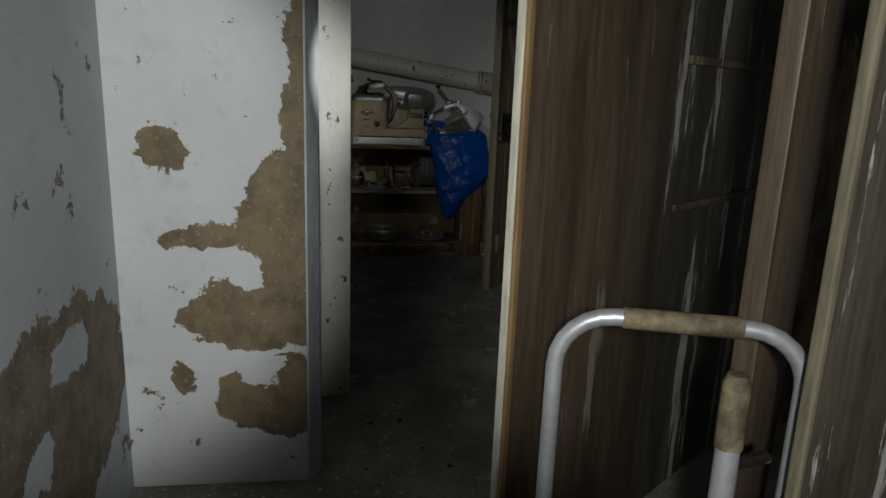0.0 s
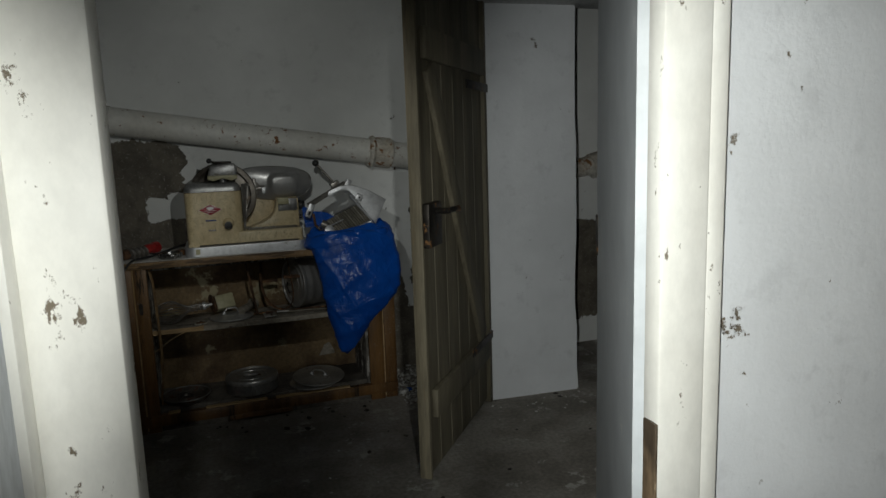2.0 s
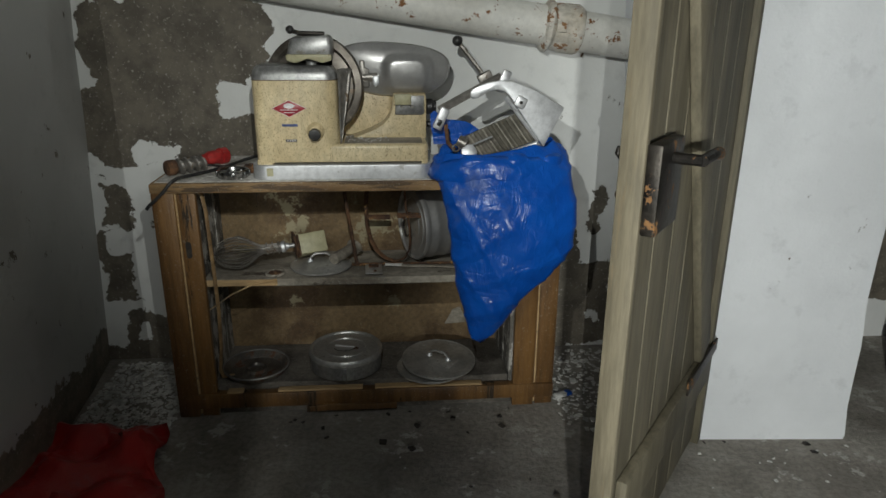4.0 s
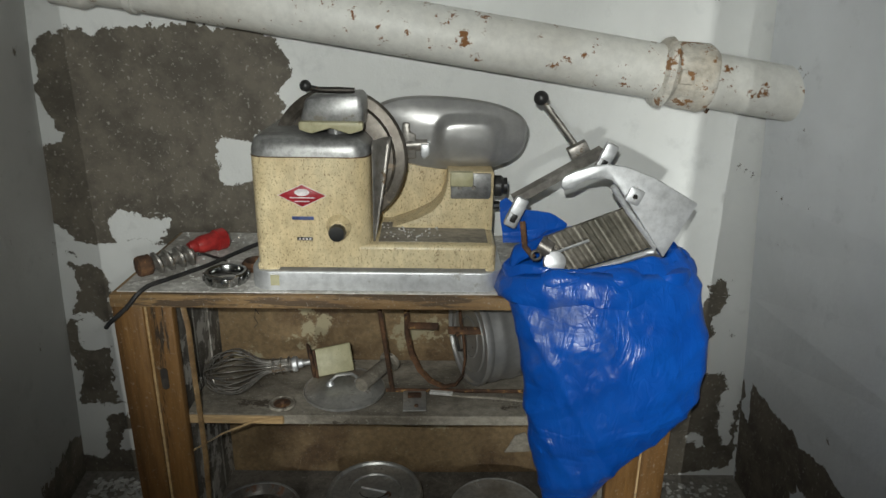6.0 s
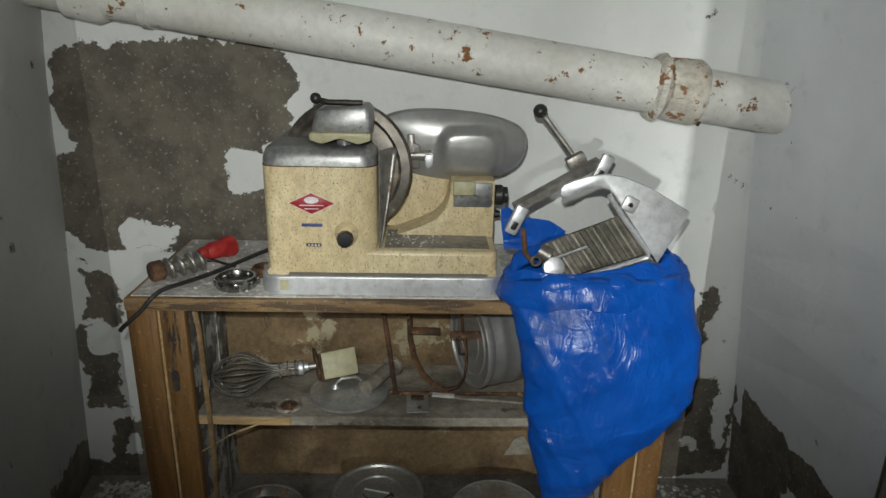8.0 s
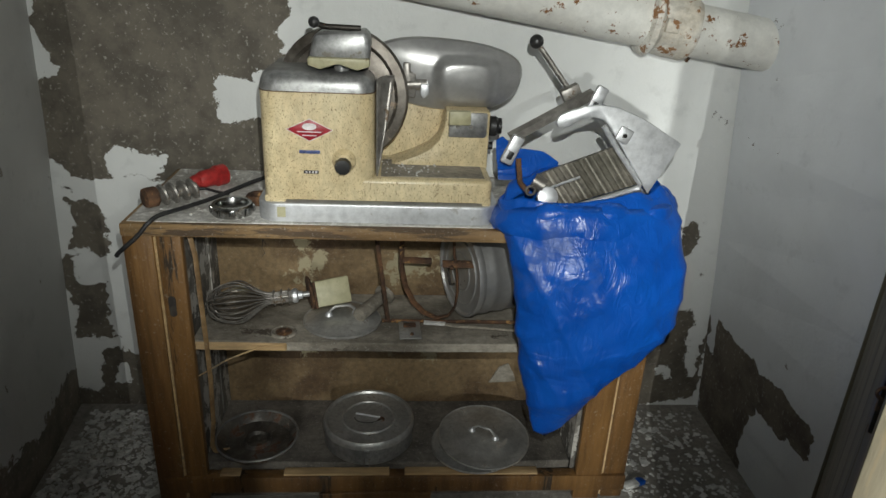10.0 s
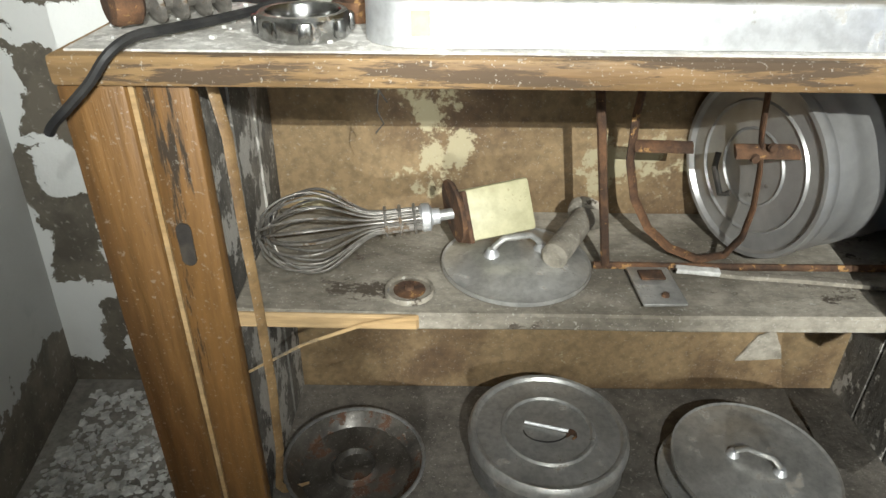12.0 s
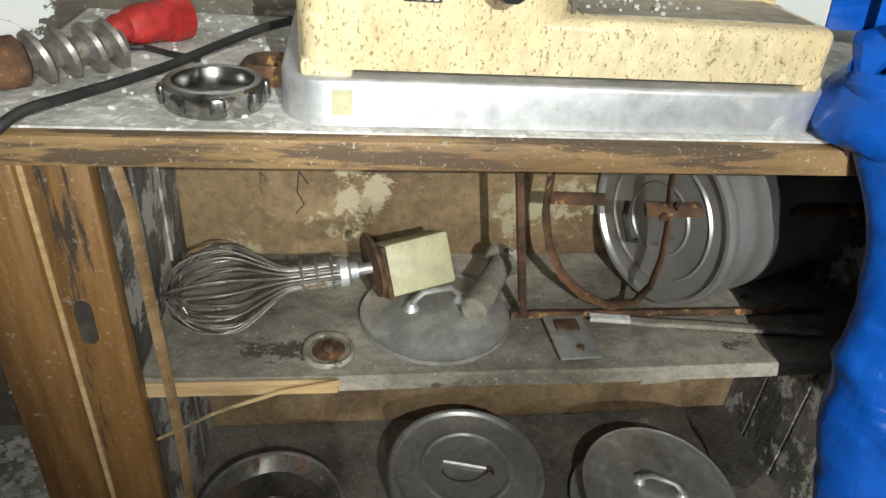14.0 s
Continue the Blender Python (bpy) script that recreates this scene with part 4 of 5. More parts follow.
domed_lid("pot_lid", on(SHELF, 0.104, 4.756) @ pose(0, 0, 0.001, 0, 0, 14), 0.098, 0.020, M_DUSTYALU, "dust-covered aluminium pot lid with a bow handle")
t = thing("strainer_disc", on(SHELF, -0.033, 4.690), "small perforated mincer disc, dusty and brown", "mincer part")
part("disc", lathe([(0, 0.003), (0.026, 0.003), (0.027, 0.006), (0.030, 0.007), (0.031, 0.003), (0.031, 0), (0, 0)], 28), M_DUSTBOARD, t)
part("centre", lathe([(0, 0.003), (0.020, 0.0034), (0.020, 0.004), (0.006, 0.005), (0.005, 0.010), (0, 0.011)], 20), M_RUST, t)
t = thing("wooden_pestle", on(SHELF, 0.178, 4.785), "grey dusty wooden stamp leaning on the lid", "kitchen tool")
part("grip", tube([(-0.033, -0.063, 0.030), (-0.030, -0.058, 0.031), (0.024, 0.038, 0.036)], [0.013, 0.018, 0.017], 14), M_DUSTBOARD, t)
part("head", lathe([(0, 0), (0.026, 0), (0.028, 0.004), (0.028, 0.010), (0, 0.012)], 22), M_DUSTBOARD, t, m=pose(0.028, 0.046, 0.034, -72, 0, -30))


def rusty_rack():
    t = thing("iron_rack", Matrix(), "rusty bent flat-iron rack standing on the shelf", "rack")
    z0 = 0.464
    part("upright", tube([(0.186, 4.765, 0.708), (0.220, 4.748, z0 + 0.002)], 0.0058, 8), M_RUST, t)
    part("foot_bar", tube([(0.205, 4.750, z0), (0.40, 4.748, z0), (0.66, 4.748, z0)], 0.005, 6, flat=0.7), M_RUST, t)
    hoop = [(0.258, 4.825, 0.715), (0.252, 4.825, 0.64), (0.253, 4.823, 0.58), (0.264, 4.815, 0.53), (0.285, 4.800, 0.492), (0.312, 4.78, 0.473), (0.345, 4.76, 0.468),
            (0.374, 4.752, 0.480), (0.390, 4.750, 0.508), (0.394, 4.750, 0.55), (0.390, 4.751, 0.60), (0.381, 4.753, 0.65), (0.376, 4.755, 0.712)]
    part("hoop", tube(hoop, 0.0095, 8, flat=0.35), M_RUST, t, "flaking rusty hoop")
    part("cross_bar", tube([(0.352, 4.746, 0.627), (0.48, 4.746, 0.627), (0.68, 4.746, 0.627)], 0.010, 8, flat=0.4), M_RUST, t)
    part("cross_bar", tube([(0.255, 4.822, 0.602), (0.33, 4.818, 0.602)], 0.009, 8, flat=0.4), M_RUST, t)
    for dx, dz in ((-0.008, -0.006), (0.010, 0.008)):
        part("bolt", lathe([(0, 0), (0.006, 0), (0.005, 0.005), (0, 0.006)], 8), M_RUST, t, m=pose(0.382 + dx, 4.740, 0.627 + dz, 90))



rusty_rack()


def tin_drum(m, r, depth, label):
    t = thing("milk_tin", m, label, "tin")
    prof = [(0, 0.003), (r * 0.40, 0.003), (r * 0.42, 0.0005), (r * 0.44, 0.003), (r * 0.70, 0.003), (r * 0.72, 0.0), (r * 0.74, 0.003), (r * 0.92, 0.003), (r * 0.95, -0.003), (r * 0.995, -0.003), (r * 1.01, 0.004), (r * 0.995, 0.014), (r * 0.965, 0.018)]
    for k in (0.16, 0.33, 0.52, 0.74):
        prof += [(r * 0.965, depth * k - 0.012), (r * 0.985, depth * k - 0.005), (r * 0.985, depth * k + 0.005), (r * 0.965, depth * k + 0.012)]
    prof += [(r * 0.965, depth), (0, depth)]
    part("shell", lathe(prof, 56), M_PAN, t)
    part("grip", tube([(0.02, -0.045, -0.004), (0.03, -0.05, -0.010), (0.05, -0.02, -0.010), (0.055, 0.0, -0.004)], 0.004, 8), M_DEBRISSHADE, t)
    for a in (200, 250):
        part("rivet", lathe([(0, 0), (0.003, 0), (0, 0.002)], 8), M_STEEL, t, m=pose(0.035 * math.cos(radians(a)), 0.035 * math.sin(radians(a)), -0.002, 180))


axis = Vector((0.93, 0.36, 0.0))
tin_drum(Matrix.Translation((0.402, 4.800, 0.583)) @ axis.to_track_quat("Z", "Y").to_matrix().to_4x4(), 0.119, 0.275, "grey ribbed aluminium tin lying on its side")

t = thing("steel_plate", on(SHELF, 0.275, 4.705) @ pose(0, 0, 0.001, 0, 0, -88), "small flat metal plate with a rusty clip", "scrap")
part("plate", box(-0.042, 0.043, -0.027, 0.027, 0, 0.004, 0.001), M_DUSTYALU, t)
part("clip", box(-0.030, -0.008, -0.016, 0.016, 0.004, 0.008, 0.002), M_RUST, t)
part("pin", lathe([(0, 0), (0.005, 0), (0.004, 0.004), (0, 0.005)], 10), M_RUST, t, m=pose(0.026, 0.004, 0.004))
t = thing("paint_stick", on(SHELF, 0.410, 4.728) @ pose(0, 0, 0.003, 0, 0, -8), "thin stick with flaking white paint", "stick")
part("stick", wobble(box(-0.10, 0.22, -0.006, 0.006, -0.002, 0.004, 0.001), 0.003, 15, 3), M_DUSTBOARD, t)
part("paint", wobble(box(-0.10, -0.045, -0.0068, 0.0068, -0.001, 0.0052, 0.001), 0.001, 60, 2), M_CHIP, t)


# ---------------- on the bottom board ----------------
def dish(m, r):
    t = thing("glass_dish", m, "dirty shallow metal dish, brown inside", "dish")
    part("bowl", lathe([(0.0, 0.004), (r * 0.25, 0.006), (r * 0.30, 0.014), (r * 0.36, 0.006), (r * 0.80, 0.006), (r * 0.92, 0.020), (r, 0.026), (r * 1.01, 0.024), (r * 0.94, 0.014), (r * 0.84, 0.0), (0, 0.0)], 48), M_DIRTYDISH, t)
    part("rim", tube([(r * math.cos(a * math.pi / 24), r * math.sin(a * math.pi / 24), 0.026) for a in range(48)], 0.003, 8, None, True), M_ALU, t, "bright rim")


dish(on(BOTTOM, -0.124, 4.722), 0.106)


def round_tin(m, r, h):
    t = thing("round_tin", m, "round dull aluminium food tin with a clip, lid closed", "tin")
    part("pot", lathe([(0, 0), (r * 0.95, 0), (r * 0.98, 0.004), (r * 0.98, h - 0.014), (0, h - 0.014)], 56), M_ALU, t)
    lid = part("lid", lathe([(r * 0.985, h - 0.020), (r * 1.01, h - 0.020), (r * 1.015, h - 0.012), (r * 1.0, h - 0.004), (r * 0.97, h), (r * 0.93, h - 0.001), (r * 0.90, h - 0.006), (r * 0.60, h - 0.006), (r * 0.58, h - 0.002), (r * 0.55, h - 0.002), (r * 0.53, h - 0.006), (0, h - 0.006)], 56), M_DUSTYALU, t, "dusty lid with ring beads")
    part("lid_grip", tube([(-0.035, 0.012, h - 0.002), (0.03, -0.006, h - 0.002)], 0.003, 8, flat=0.6), M_ALUBRIGHT, lid)
    # thin dark line drawn as the shade along the grip's recess
    part("lid_recess_shade", tube([(0.034 * math.cos(radians(a)) - 0.004, 0.024 * math.sin(radians(a)) - 0.002, h - 0.0055) for a in range(180, 361, 15)], 0.0012, 6), M_DEBRISSHADE, lid)
    part("stain", wobble(lathe([(0, 0.0008), (0.009, 0.0008), (0.010, 0), (0, 0)], 14), 0.004, 90), M_RUST, lid, "brown sticky stain", m=pose(0.034, -0.012, h - 0.006))
    part("clip", box(-0.008, 0.008, -r * 1.03 - 0.004, -r * 0.97, h * 0.15, h * 0.75, 0.002), M_ALU, t)
    part("clip_wire", tube([(-0.006, -r - 0.006, h * 0.5), (-0.007, -r - 0.010, h * 0.1), (0.007, -r - 0.010, h * 0.1), (0.006, -r - 0.006, h * 0.5)], 0.0014, 6), M_STEEL, t)


round_tin(on(BOTTOM, 0.172, 4.748), 0.1215, 0.070)
domed_lid("pot_lid", on(BOTTOM, 0.458, 4.708) @ pose(0, 0, 0.001), 0.115, 0.012, M_DUSTYALU, "flat steel lid lying under another", handle=False)
domed_lid("pot_lid", on(BOTTOM, 0.484, 4.712) @ pose(0, 0, 0.026, 3, 3, -28), 0.124, 0.010, M_DUSTYALU, "oval-looking steel pot lid with a bent bow handle")


# ---------------- blue bag with slicer parts ----------------
def bag():
    t = thing("plastic_bag", Matrix(), "shiny blue plastic bag, full, hanging at the shelf corner", "bag")
    bm = bmesh.new()
    # rings from the mouth to the tip: centre x, z, half width, half depth, tilt of the ring
    sides = [(0.468, 0.815, 0.865, 0.070, 4.63), (0.470, 0.845, 0.835, 0.080, 4.62), (0.474, 0.862, 0.80, 0.085, 4.605), (0.482, 0.866, 0.76, 0.082, 4.585), (0.491, 0.867, 0.72, 0.075, 4.56), (0.503, 0.869, 0.65, 0.070, 4.545), (0.514, 0.867, 0.58, 0.068, 4.543),
             (0.524, 0.845, 0.53, 0.066, 4.54), (0.532, 0.808, 0.477, 0.060, 4.54), (0.541, 0.765, 0.44, 0.055, 4.535), (0.550, 0.715, 0.405, 0.045, 4.53), (0.560, 0.680, 0.355, 0.030, 4.53), (0.572, 0.640, 0.305, 0.016, 4.525)]
    rows = [((a + b) / 2, z, (b - a) / 2, d, 0.10 * max(0.0, (z - 0.7) / 0.15) + 0.25 * max(0.0, min(1.0, (0.60 - z) / 0.15)), y) for a, b, z, d, y in sides]
    n = 140
    fine = []
    for i in range(len(rows) - 1):
        for u in [k / 8 for k in range(8)]:
            fine.append([a + (b - a) * u for a, b in zip(rows[i], rows[i + 1])])
    fine.append(rows[-1])
    rings = []
    for k, (cx, cz, w, d, tilt, yc) in enumerate(fine):
        ring = []
        for i in range(n):
            a = 2 * math.pi * i / n
            c, q = math.cos(a), math.sin(a)
            g = k / len(fine)
            fold = 0.022 * noise.noise(Vector((math.cos(a) * 2.4 + g, math.sin(a) * 2.4, g * 1.3)))
            p = Vector((cx + w * c * (1 + 0.8 * fold), yc + d * q * (1 + 2.5 * fold), cz + tilt * w * c))
            # long creases that run from the mouth towards the tip, and cross wrinkles under the rim
            u1, u2 = p.x * 10 + p.z * 5.5, p.x * 6 - p.z * 11
            ridge = 1 - abs(noise.noise(Vector((u1, p.z * 1.6, 0.3)))) * 2.4
            cross = 1 - abs(noise.noise(Vector((p.x * 2.0, u2, 5.1)))) * 2.6
            small = 1 - abs(noise.noise(Vector((u1 * 2.3, u2 * 0.9, 9.0)))) * 3.0
            out = 0.007 * max(0.0, ridge) ** 2 + 0.005 * max(0.0, cross) ** 2 + 0.002 * max(0.0, small) ** 2
            p += Vector((c, q * 0.9, 0)) * out * min(1.0, w / 0.09)
            if k < 4:
                p.z += 0.020 * noise.noise(Vector((c * 2.2, q * 2.2, 3.1)))
            ring.append(bm.verts.new(p))
        rings.append(ring)
    for a, b in zip(rings, rings[1:]):
        for i in range(n):
            bm.faces.new((a[i], b[i], b[(i + 1) % n], a[(i + 1) % n]))
    tip = bm.verts.new((0.598, 4.522, 0.281))
    for i in range(n):
        bm.faces.new((rings[-1][i], tip, rings[-1][(i + 1) % n]))
    ob = part("sack", bm, M_BLUE, t)
    ob.data.shade_smooth()
    sol = ob.modifiers.new("film", "SOLIDIFY")
    sol.thickness = 0.0012
    # collar folded down under the mouth
    yc = 4.625
    bm = bmesh.new()
    rings = []
    for v, grow in ((0.0, 0.006), (0.15, 0.017), (0.35, 0.023), (0.55, 0.026), (0.75, 0.024), (0.9, 0.017), (1.0, 0.004)):
        ring = []
        for i in range(120):
            a = 2 * math.pi * i / 120
            c, q = math.cos(a), math.sin(a)
            drop = 0.072 + 0.020 * math.cos(a + 1.1) + 0.008 * math.sin(a * 5)
            wave = 0.006 * noise.noise(Vector((c * 5, q * 5 + v * 6, v * 2)))
            x = 0.655 + (0.176 + 0.012 * v + grow + wave) * c
            ring.append(bm.verts.new((x, yc + (0.078 + 0.012 * v + grow + wave * 1.5) * q, 0.850 + 0.012 * c - v * drop + 0.008 * math.sin(a * 3 + 1))))
        rings.append(ring)
    for a, b in zip(rings, rings[1:]):
        for i in range(120):
            bm.faces.new((a[i], b[i], b[(i + 1) % 120], a[(i + 1) % 120]))
    ob = part("collar", bm, M_BLUE, t, "mouth of the bag folded down")
    ob.data.shade_smooth()
    ob.modifiers.new("film", "SOLIDIFY").thickness = 0.0012
    # rolled mouth
    pts = []
    for i in range(72):
        a = 2 * math.pi * i / 72
        c, s = math.cos(a), math.sin(a)
        pts.append((0.655 + 0.176 * c, yc + 0.080 * s, 0.838 + 0.02 * c + 0.008 * math.sin(a * 3 + 1) + 0.045 * max(0.0, s) - 0.02 * max(0.0, c)))
    ob = part("rolled_mouth", wobble(tube(pts, [0.016 + 0.006 * math.sin(i * 0.7) for i in range(72)], 10, None, True), 0.012, 18), M_BLUE, t)
    ob.data.shade_smooth()
    part("lifted_corner", wobble(prism([(0.462, 0.86), (0.455, 0.955), (0.470, 0.965), (0.505, 0.940), (0.56, 0.928), (0.60, 0.905), (0.58, 0.86)], 4.70, 4.702), 0.010, 14, 3), M_BLUE, t)


bag()


def carriage():
    m = Matrix()
    t = thing("slicer_carriage", m, "aluminium slicer carriage with food pusher, stuck upright in the bag", "slicer part")
    # slanted rail with end brackets
    part("rail", tube([(0.480, 4.66, 0.968), (0.668, 4.72, 1.060)], 0.014, 4, flat=0.45), M_STEEL, t)
    for x, y, z in ((0.486, 4.645, 0.952), (0.676, 4.71, 1.052)):
        bm = box(-0.014, 0.014, -0.008, 0.008, -0.040, 0.026, 0.005)
        part("rail_end", bm, M_ALUBRIGHT, t, m=pose(x, y, z, 0, 24, 0))
        # no slot is cut; a black block gives its dark inside
        part("rail_slot_shade", box(-0.006, 0.006, -0.0095, -0.007, -0.028, -0.010, 0.002), M_BLACK, t, m=pose(x, y, z, 0, 24, 0))
    part("lever", tube([(0.545, 4.79, 1.155), (0.620, 4.77, 1.062)], 0.0065, 10), M_STEEL, t)
    bm = bmesh.new()
    bmesh.ops.create_uvsphere(bm, u_segments=20, v_segments=12, radius=0.016)
    part("lever_ball", bm, M_BLACK, t, "black ball grip", m=pose(0.543, 4.79, 1.158))
    part("lever_block", box(-0.022, 0.022, -0.014, 0.014, -0.014, 0.016, 0.004), M_STEEL, t, m=pose(0.625, 4.755, 1.052, 0, -28, 0))
    # pusher: curved handle running into a square plate
    out = [(0.562, 1.027), (0.569, 1.035), (0.588, 1.044), (0.615, 1.053), (0.648, 1.058), (0.686, 1.054), (0.744, 1.032), (0.832, 0.982), (0.825, 0.967), (0.777, 0.869), (0.759, 0.895), (0.708, 0.966), (0.674, 1.012), (0.658, 1.027), (0.639, 1.032), (0.611, 1.027), (0.585, 1.010), (0.568, 1.006), (0.561, 1.015)]
    part("pusher", prism(out, 4.590, 4.600, 0.003), M_ALUBRIGHT, t, "bright aluminium pusher plate with hooked grip")
    part("pusher_boss", box(-0.016, 0.016, -0.010, 0.0, -0.016, 0.016, 0.005), M_ALUBRIGHT, t, m=pose(0.704, 4.590, 0.998, 0, 24))
    part("pusher_rivet", lathe([(0, 0), (0.005, 0), (0.004, 0.004), (0, 0.004)], 12), M_IRON, t, m=pose(0.704, 4.580, 0.998, 90))
    # ribbed tray
    bm = bmesh.new()
    a, b, c, d = Vector((0.703, 4.630, 0.962)), Vector((0.757, 4.610, 0.886)), Vector((0.590, 4.620, 0.825)), Vector((0.545, 4.66, 0.886))
    n = 44
    rows = []
    for i in range(n + 1):
        u = i / n
        p, q = a.lerp(d, u), b.lerp(c, u)
        off = Vector((0, -0.0035 * (0.5 + 0.5 * math.sin(u * 14 * 2 * math.pi)), 0))
        rows.append([bm.verts.new(p + off), bm.verts.new(q + off), bm.verts.new(q + Vector((0, 0.008, 0))), bm.verts.new(p + Vector((0, 0.008, 0)))])
    for r0, r1 in zip(rows, rows[1:]):
        for k in range(4):
            bm.faces.new((r0[k], r0[(k + 1) % 4], r1[(k + 1) % 4], r1[k]))
    part("tray", bm, M_RIBTRAY, t, "greasy ribbed tray")
    part("tray_rim", tube([(0.665, 4.606, 1.012), (0.703, 4.606, 0.960), (0.762, 4.602, 0.888), (0.758, 4.600, 0.880), (0.58, 4.612, 0.815)], 0.006, 8), M_ALUBRIGHT, t)
    part("tray_foot", prism([(0.61, 0.832), (0.762, 0.885), (0.782, 0.862), (0.75, 0.82), (0.61, 0.82)], 4.605, 4.612), M_ALU, t)
    part("hinge_barrel", tube([(0.532, 4.625, 0.885), (0.555, 4.618, 0.873)], 0.018, 14), M_STEEL, t)
    part("hinge_link", tube([(0.496, 4.632, 0.930), (0.502, 4.622, 0.880), (0.520, 4.612, 0.860)], 0.006, 8), M_RUST, t)
    part("hinge_cap", lathe([(0, 0), (0.024, 0.002), (0.022, 0.010), (0, 0.016)], 18), M_ALUBRIGHT, t, m=pose(0.562, 4.608, 0.852, 70))
    part("spring_ring", tube([(0.524 + 0.010 * math.cos(a * math.pi / 6), 4.608, 0.866 + 0.010 * math.sin(a * math.pi / 6)) for a in range(12)], 0.003, 6, None, True), M_STEEL, t)
    part("strip", tube([(0.56, 4.615, 0.868), (0.63, 4.612, 0.898)], 0.003, 6), M_ALUBRIGHT, t)


carriage()


# ---------------- corridor ----------------
def leaning(x, y, ang, w, h, t0, mat, edge, name, label):
    t = thing(name, pose(x, y, 0, 0, 0, ang), label, "board")
    part("panel", box(0.012, w, 0.0, t0, 0.0, h, 0.002), mat, t)
    part("edge", wobble(box(0.0, 0.012, -0.002, t0 + 0.002, 0.0, h, 0.003), 0.0015, 20, 4), edge, t, "worn pale edge")
    return t


def plank_partition():
    ang = math.degrees(math.atan2(0.375, 0.485))
    t = thing("plank_door", pose(0.262, 1.288, 0, 0, 0, ang), "old dark brown wooden door standing askew against the wall", "door")
    part("pale_edge", wobble(box(-0.004, 0.014, 0.002, 0.020, 0, 1.98, 0.003), 0.002, 14, 5), M_PALEEDGE, t, "worn cream painted edge")
    part("orange_edge", wobble(box(-0.002, 0.016, -0.008, 0.002, 0, 1.98, 0.003), 0.002, 14, 5), M_ORANGEWOOD, t, "raw orange wood edge")
    part("stile", box(0.0165, 0.595, -0.006, 0.022, 0, 1.98, 0.004), M_BROWNWOOD, t)
    # a near-black strip stands in for the shade inside the gap
    part("gap_shade", wobble(box(0.600, 0.616, 0.014, 0.03, 0, 1.98, 0.002), 0.003, 25, 6), M_DEBRISSHADE, t)
    part("panel", box(0.618, 1.36, 0.006, 0.030, 0, 1.98), M_DARKWOOD, t, "dark panel with flaked white paint")
    for z in (0.86, 1.235):
        part("batten", box(0.66, 1.30, -0.006, 0.006, z, z + 0.022, 0.003), M_BROWNWOOD, t)


plank_partition()
leaning(0.610, 1.01, 36, 0.16, 1.95, 0.035, M_BROWNWOOD, M_BROWNWOOD, "wooden_board", "brown varnished board standing on end")
t = leaning(0.580, 0.83, 14, 0.55, 1.95, 0.016, M_DARKWOOD, M_LEAF2EDGE, "wooden_board", "dark board with a pale painted edge, leaning")


def torn_board():
    t = thing("veneer_board", pose(0.865, 2.06, 0, 0, 0, 6), "warped brown veneered board with a torn, splintered edge", "board")
    out = [(0.015 * math.sin(z * 2.6) + 0.012 * noise.noise(Vector((z * 3, 1, 0))) - 0.02 + 0.006 * noise.noise(Vector((z * 17, 4, 0))), z) for z in [0.02 + 1.9 * k / 60 for k in range(61)]]
    out = out[::-1] + [(0.0, 0.0), (0.75, 0.0), (0.75, 1.92)]
    part("veneer", prism(out, 0.0, 0.012), M_TORN, t)
    return t


torn_board()


def hand_truck(m, label):
    t = thing("hand_truck", m, label, "hand truck")
    w, h, r = 0.18, 0.832, 0.085

    def bow(w, h, r):
        pts = [(-w, 0, 0.12), (-w, 0, h - r)]
        pts += [(-w + r - r * math.cos(radians(a)), 0, h - r + r * math.sin(radians(a))) for a in range(15, 91, 15)]
        pts += [(w - r + r * math.sin(radians(a)), 0, h - r + r * math.cos(radians(a))) for a in range(0, 91, 15)]
        return pts + [(w, 0, 0.12)]
    part("frame", tube(bow(w, h, r), 0.0135, 14), M_CHROME, t)
    part("grip", tube([(-w + r + 0.01, 0, h), (w - r - 0.01, 0, h)], 0.0165, 14), M_GRIP, t, "brown taped grip")
    part("cross_bar", tube([(-w, 0, 0.42), (w, 0, 0.42)], 0.009, 10), M_CHROME, t)
    part("toe_plate", box(-w - 0.02, w + 0.02, -0.16, 0.0, 0.02, 0.03, 0.004), M_IRON, t)
    for s in (-1, 1):
        wheel = part("wheel", lathe([(0.02, -0.018), (0.075, -0.018), (0.085, -0.010), (0.085, 0.010), (0.075, 0.018), (0.02, 0.018), (0.02, -0.018)], 28), M_RUBBER, t, m=pose(s * (w + 0.035), 0.02, 0.085, 0, 90))
        part("rim", lathe([(0, -0.014), (0.05, -0.014), (0.055, 0.0), (0.05, 0.014), (0, 0.014)], 20), M_STEEL, wheel)
    part("axle", tube([(-w - 0.05, 0.02, 0.085), (w + 0.05, 0.02, 0.085)], 0.008, 10), M_STEEL, t)
    part("upright", tube([(-w, 0, 0.12), (-w, 0.02, 0.085)], 0.012, 10), M_CHROME, t)
    part("upright", tube([(w, 0, 0.12), (w, 0.02, 0.085)], 0.012, 10), M_CHROME, t)
    return t


hand_truck(pose(0.437, 0.94, 0, 0, 0, -18), "chrome tube hand truck with a taped brown grip")
t = thing("trolley_handle", pose(0.480, 0.85, 0, 0, 0, 0), "bent chrome tube handle with a brown rubber end", "trolley")
part("tube", tube([(0, 0, 0.01), (0, 0, 0.55), (0.0, 0.0, 0.70), (0.0, 0.0, 0.73)], 0.017, 14), M_CHROME, t)
part("rubber_end", tube([(0, 0, 0.68), (0, 0, 0.775), (0, 0, 0.79)], [0.0195, 0.0195, 0.014], 14), M_GRIP, t)
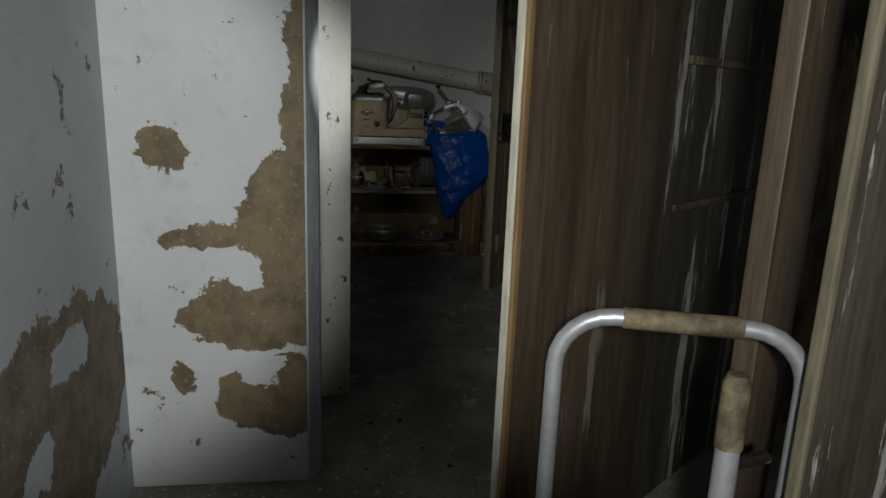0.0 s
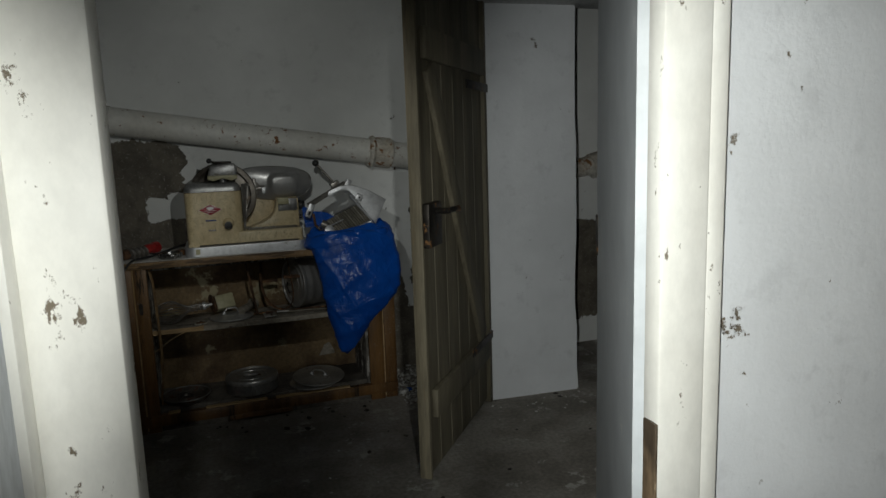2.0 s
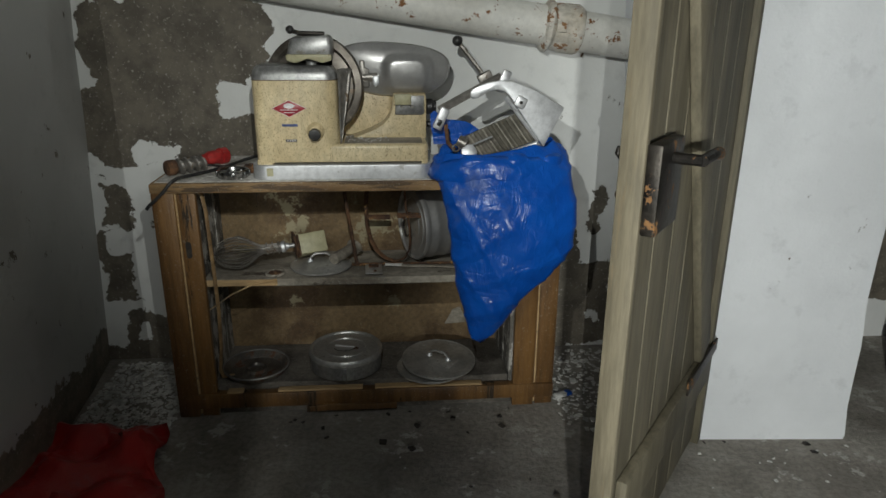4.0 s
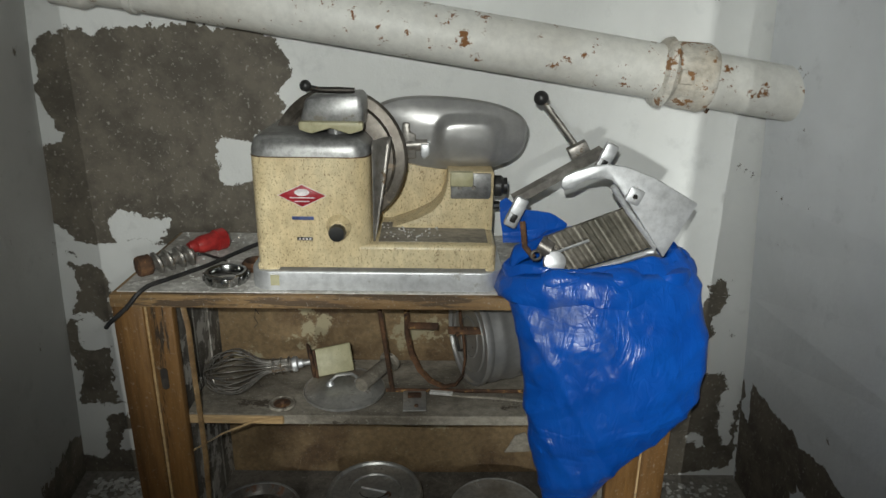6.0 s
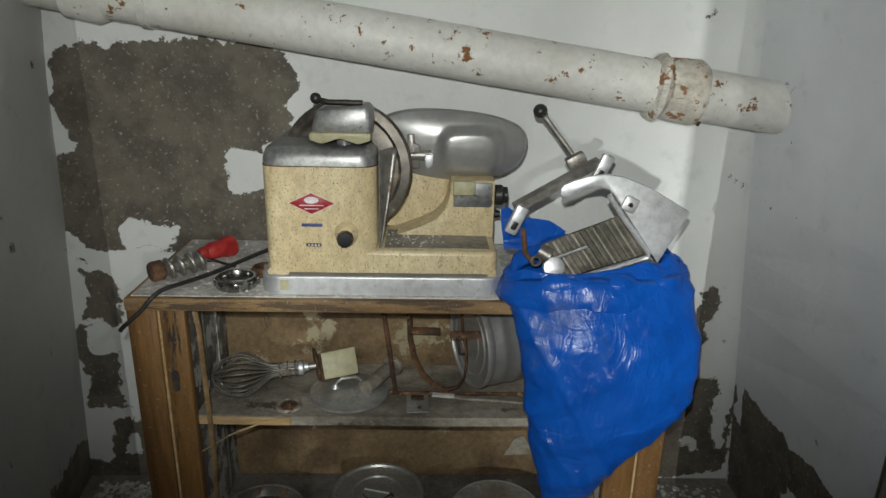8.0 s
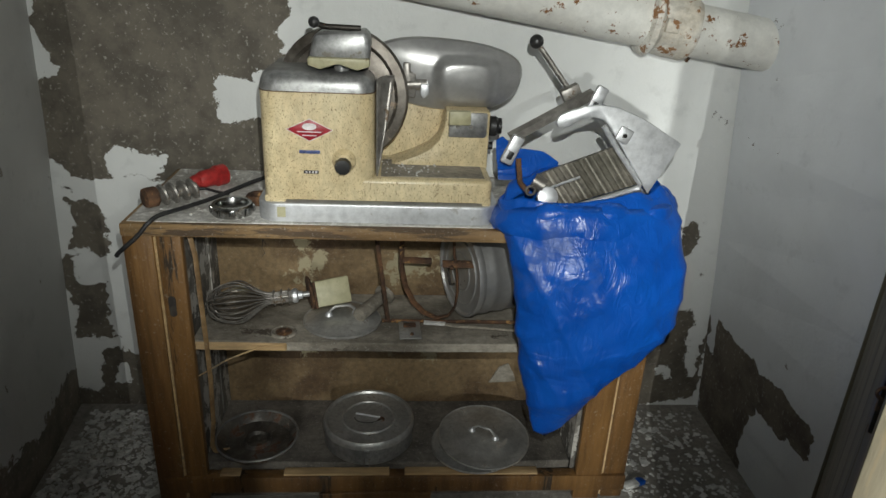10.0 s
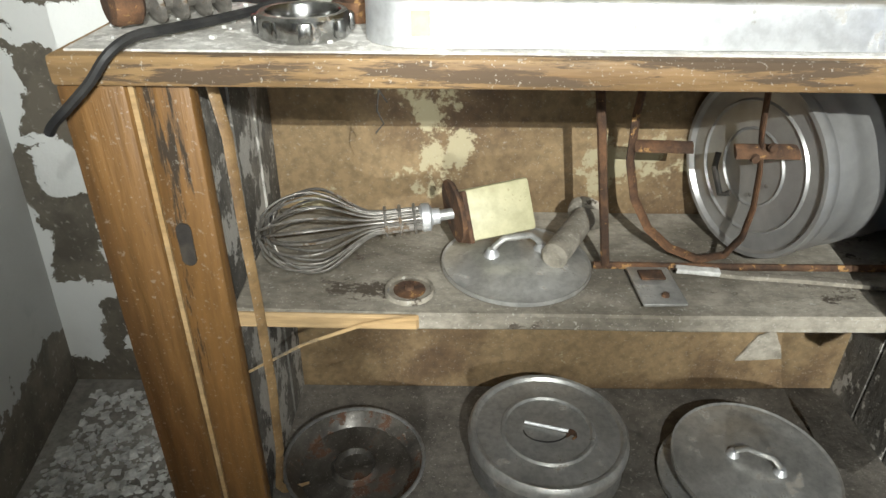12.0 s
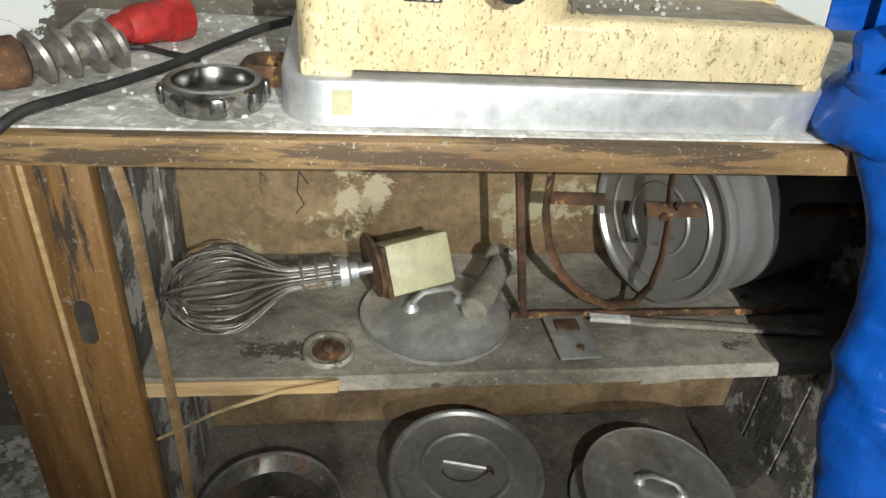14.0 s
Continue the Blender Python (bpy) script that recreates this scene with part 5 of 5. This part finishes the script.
part("stud", tube([(0.0, 0, 0.65), (0.07, 0.01, 0.655)], 0.009, 10), M_IRON, t)
copy = hand_truck(pose(1.12, 2.18, 0, 0, 0, 4), "second chrome tube hand truck half behind a board")
copy.scale = (1, 1, 0.78)


def red_bag():
    t = thing("plastic_bag", pose(-0.56, 4.36, 0.0), "crumpled red plastic bag on the floor", "bag")
    bm = bmesh.new()
    n = 26
    grid = []
    for i in range(n):
        row = []
        for j in range(n):
            x, y = (i / (n - 1) - 0.5) * 0.46, (j / (n - 1) - 0.5) * 0.42
            edge = 1 - max(abs(x) / 0.23, abs(y) / 0.21)
            q = Vector((x * 9, y * 9, 2.0))
            z = 0.006 + max(0, 0.055 * noise.noise(q) + 0.035 * min(1, edge * 3) + 0.02 * abs(noise.noise(q * 2.6)))
            row.append(bm.verts.new((x + 0.05 * noise.noise(q * 0.6 + Vector((5, 0, 0))) - 0.25 * y * (x > 0.1), y + 0.05 * noise.noise(q * 0.7 + Vector((0, 7, 0))), z)))
        grid.append(row)
    for i in range(n - 1):
        for j in range(n - 1):
            bm.faces.new((grid[i][j], grid[i + 1][j], grid[i + 1][j + 1], grid[i][j + 1]))
    ob = part("film", bm, M_RED, t)
    ob.data.shade_smooth()
    s = ob.modifiers.new("film", "SOLIDIFY")
    s.thickness = 0.002


red_bag()


def rubble(name, label, mat, spots, seed, sizes):
    rnd = random.Random(seed)
    bm = bmesh.new()
    for (x0, x1, y0, y1), count in spots:
        for _ in range(count):
            s = rnd.uniform(*sizes)
            m = Matrix.Translation((rnd.uniform(x0, x1), rnd.uniform(y0, y1), s * 0.25)) @ pose(0, 0, 0, rnd.uniform(-15, 15), rnd.uniform(-15, 15), rnd.uniform(0, 360))
            vs = bx(bm, -s, s, -s * rnd.uniform(0.4, 1), s * rnd.uniform(0.4, 1), -s * 0.3, s * 0.3, m)
            for v in vs:
                v.co += Vector((rnd.uniform(-1, 1), rnd.uniform(-1, 1), rnd.uniform(-0.3, 0.3))) * s * 0.35
    tagged(part(name, bm, mat, None, label, False), label, "debris", "", "stuff")


rubble("plaster_rubble", "white plaster chips and dust on the floor", M_CHIP, [((-0.64, -0.1, 1.6, 1.87), 90), ((-0.15, 0.1, 1.7, 2.5), 45), ((-0.68, -0.37, 4.35, 5.0), 1500), ((0.87, 1.20, 4.5, 5.0), 500), ((0.0, 0.6, 3.2, 4.5), 14), ((1.2, 1.7, 4.1, 4.35), 16)], 3, (0.0012, 0.0055))
rubble("plaster_rubble", "coarse crumbled plaster heaped in the room corner", M_CHIP, [((-0.67, -0.37, 4.30, 5.0), 650), ((0.88, 1.20, 4.45, 5.0), 160)], 9, (0.003, 0.010))
rubble("dark_rubble", "small dark crumbs and leaves on the floor", M_DEBRISSHADE, [((-0.2, 1.1, 2.8, 4.5), 26), ((0.0, 0.8, 4.45, 4.6), 14), ((0.0, 0.3, 1.9, 2.4), 6), ((1.2, 1.9, 3.9, 4.4), 8)], 5, (0.004, 0.011))
rnd = random.Random(11)
bm = bmesh.new()
for _ in range(150):
    s = rnd.uniform(0.0008, 0.0028)
    bx(bm, -s, s, -s, s, -s * 0.5, s, Matrix.Translation((rnd.uniform(-0.34, -0.07), rnd.uniform(4.64, 5.01), 0.7716)) @ pose(0, 0, 0, rnd.uniform(0, 40), 0, rnd.uniform(0, 90)))
for _ in range(60):
    s = rnd.uniform(0.0006, 0.002)
    bx(bm, -s, s, -s, s, -s * 0.5, s, Matrix.Translation((rnd.uniform(0.2, 0.33), rnd.uniform(4.67, 4.80), 0.8742)) @ pose(0, 0, 0, rnd.uniform(0, 40), 0, rnd.uniform(0, 90)))
tagged(part("dust_crumbs", bm, M_CHIP, None, "", False), "pale crumbs of plaster on board and slicer", "debris", "", "stuff")

t = thing("scrap", pose(0.905, 4.66, 0.0, 0, 0, 20), "small blue and white scrap beside the shelf foot", "scrap")
part("scrap_white", wobble(box(-0.03, 0.012, -0.012, 0.012, 0.0, 0.014, 0.003), 0.003, 60), M_CHIP, t)
part("scrap_blue", wobble(box(0.012, 0.035, -0.010, 0.012, 0.0, 0.016, 0.003), 0.003, 60), M_BLUE, t)
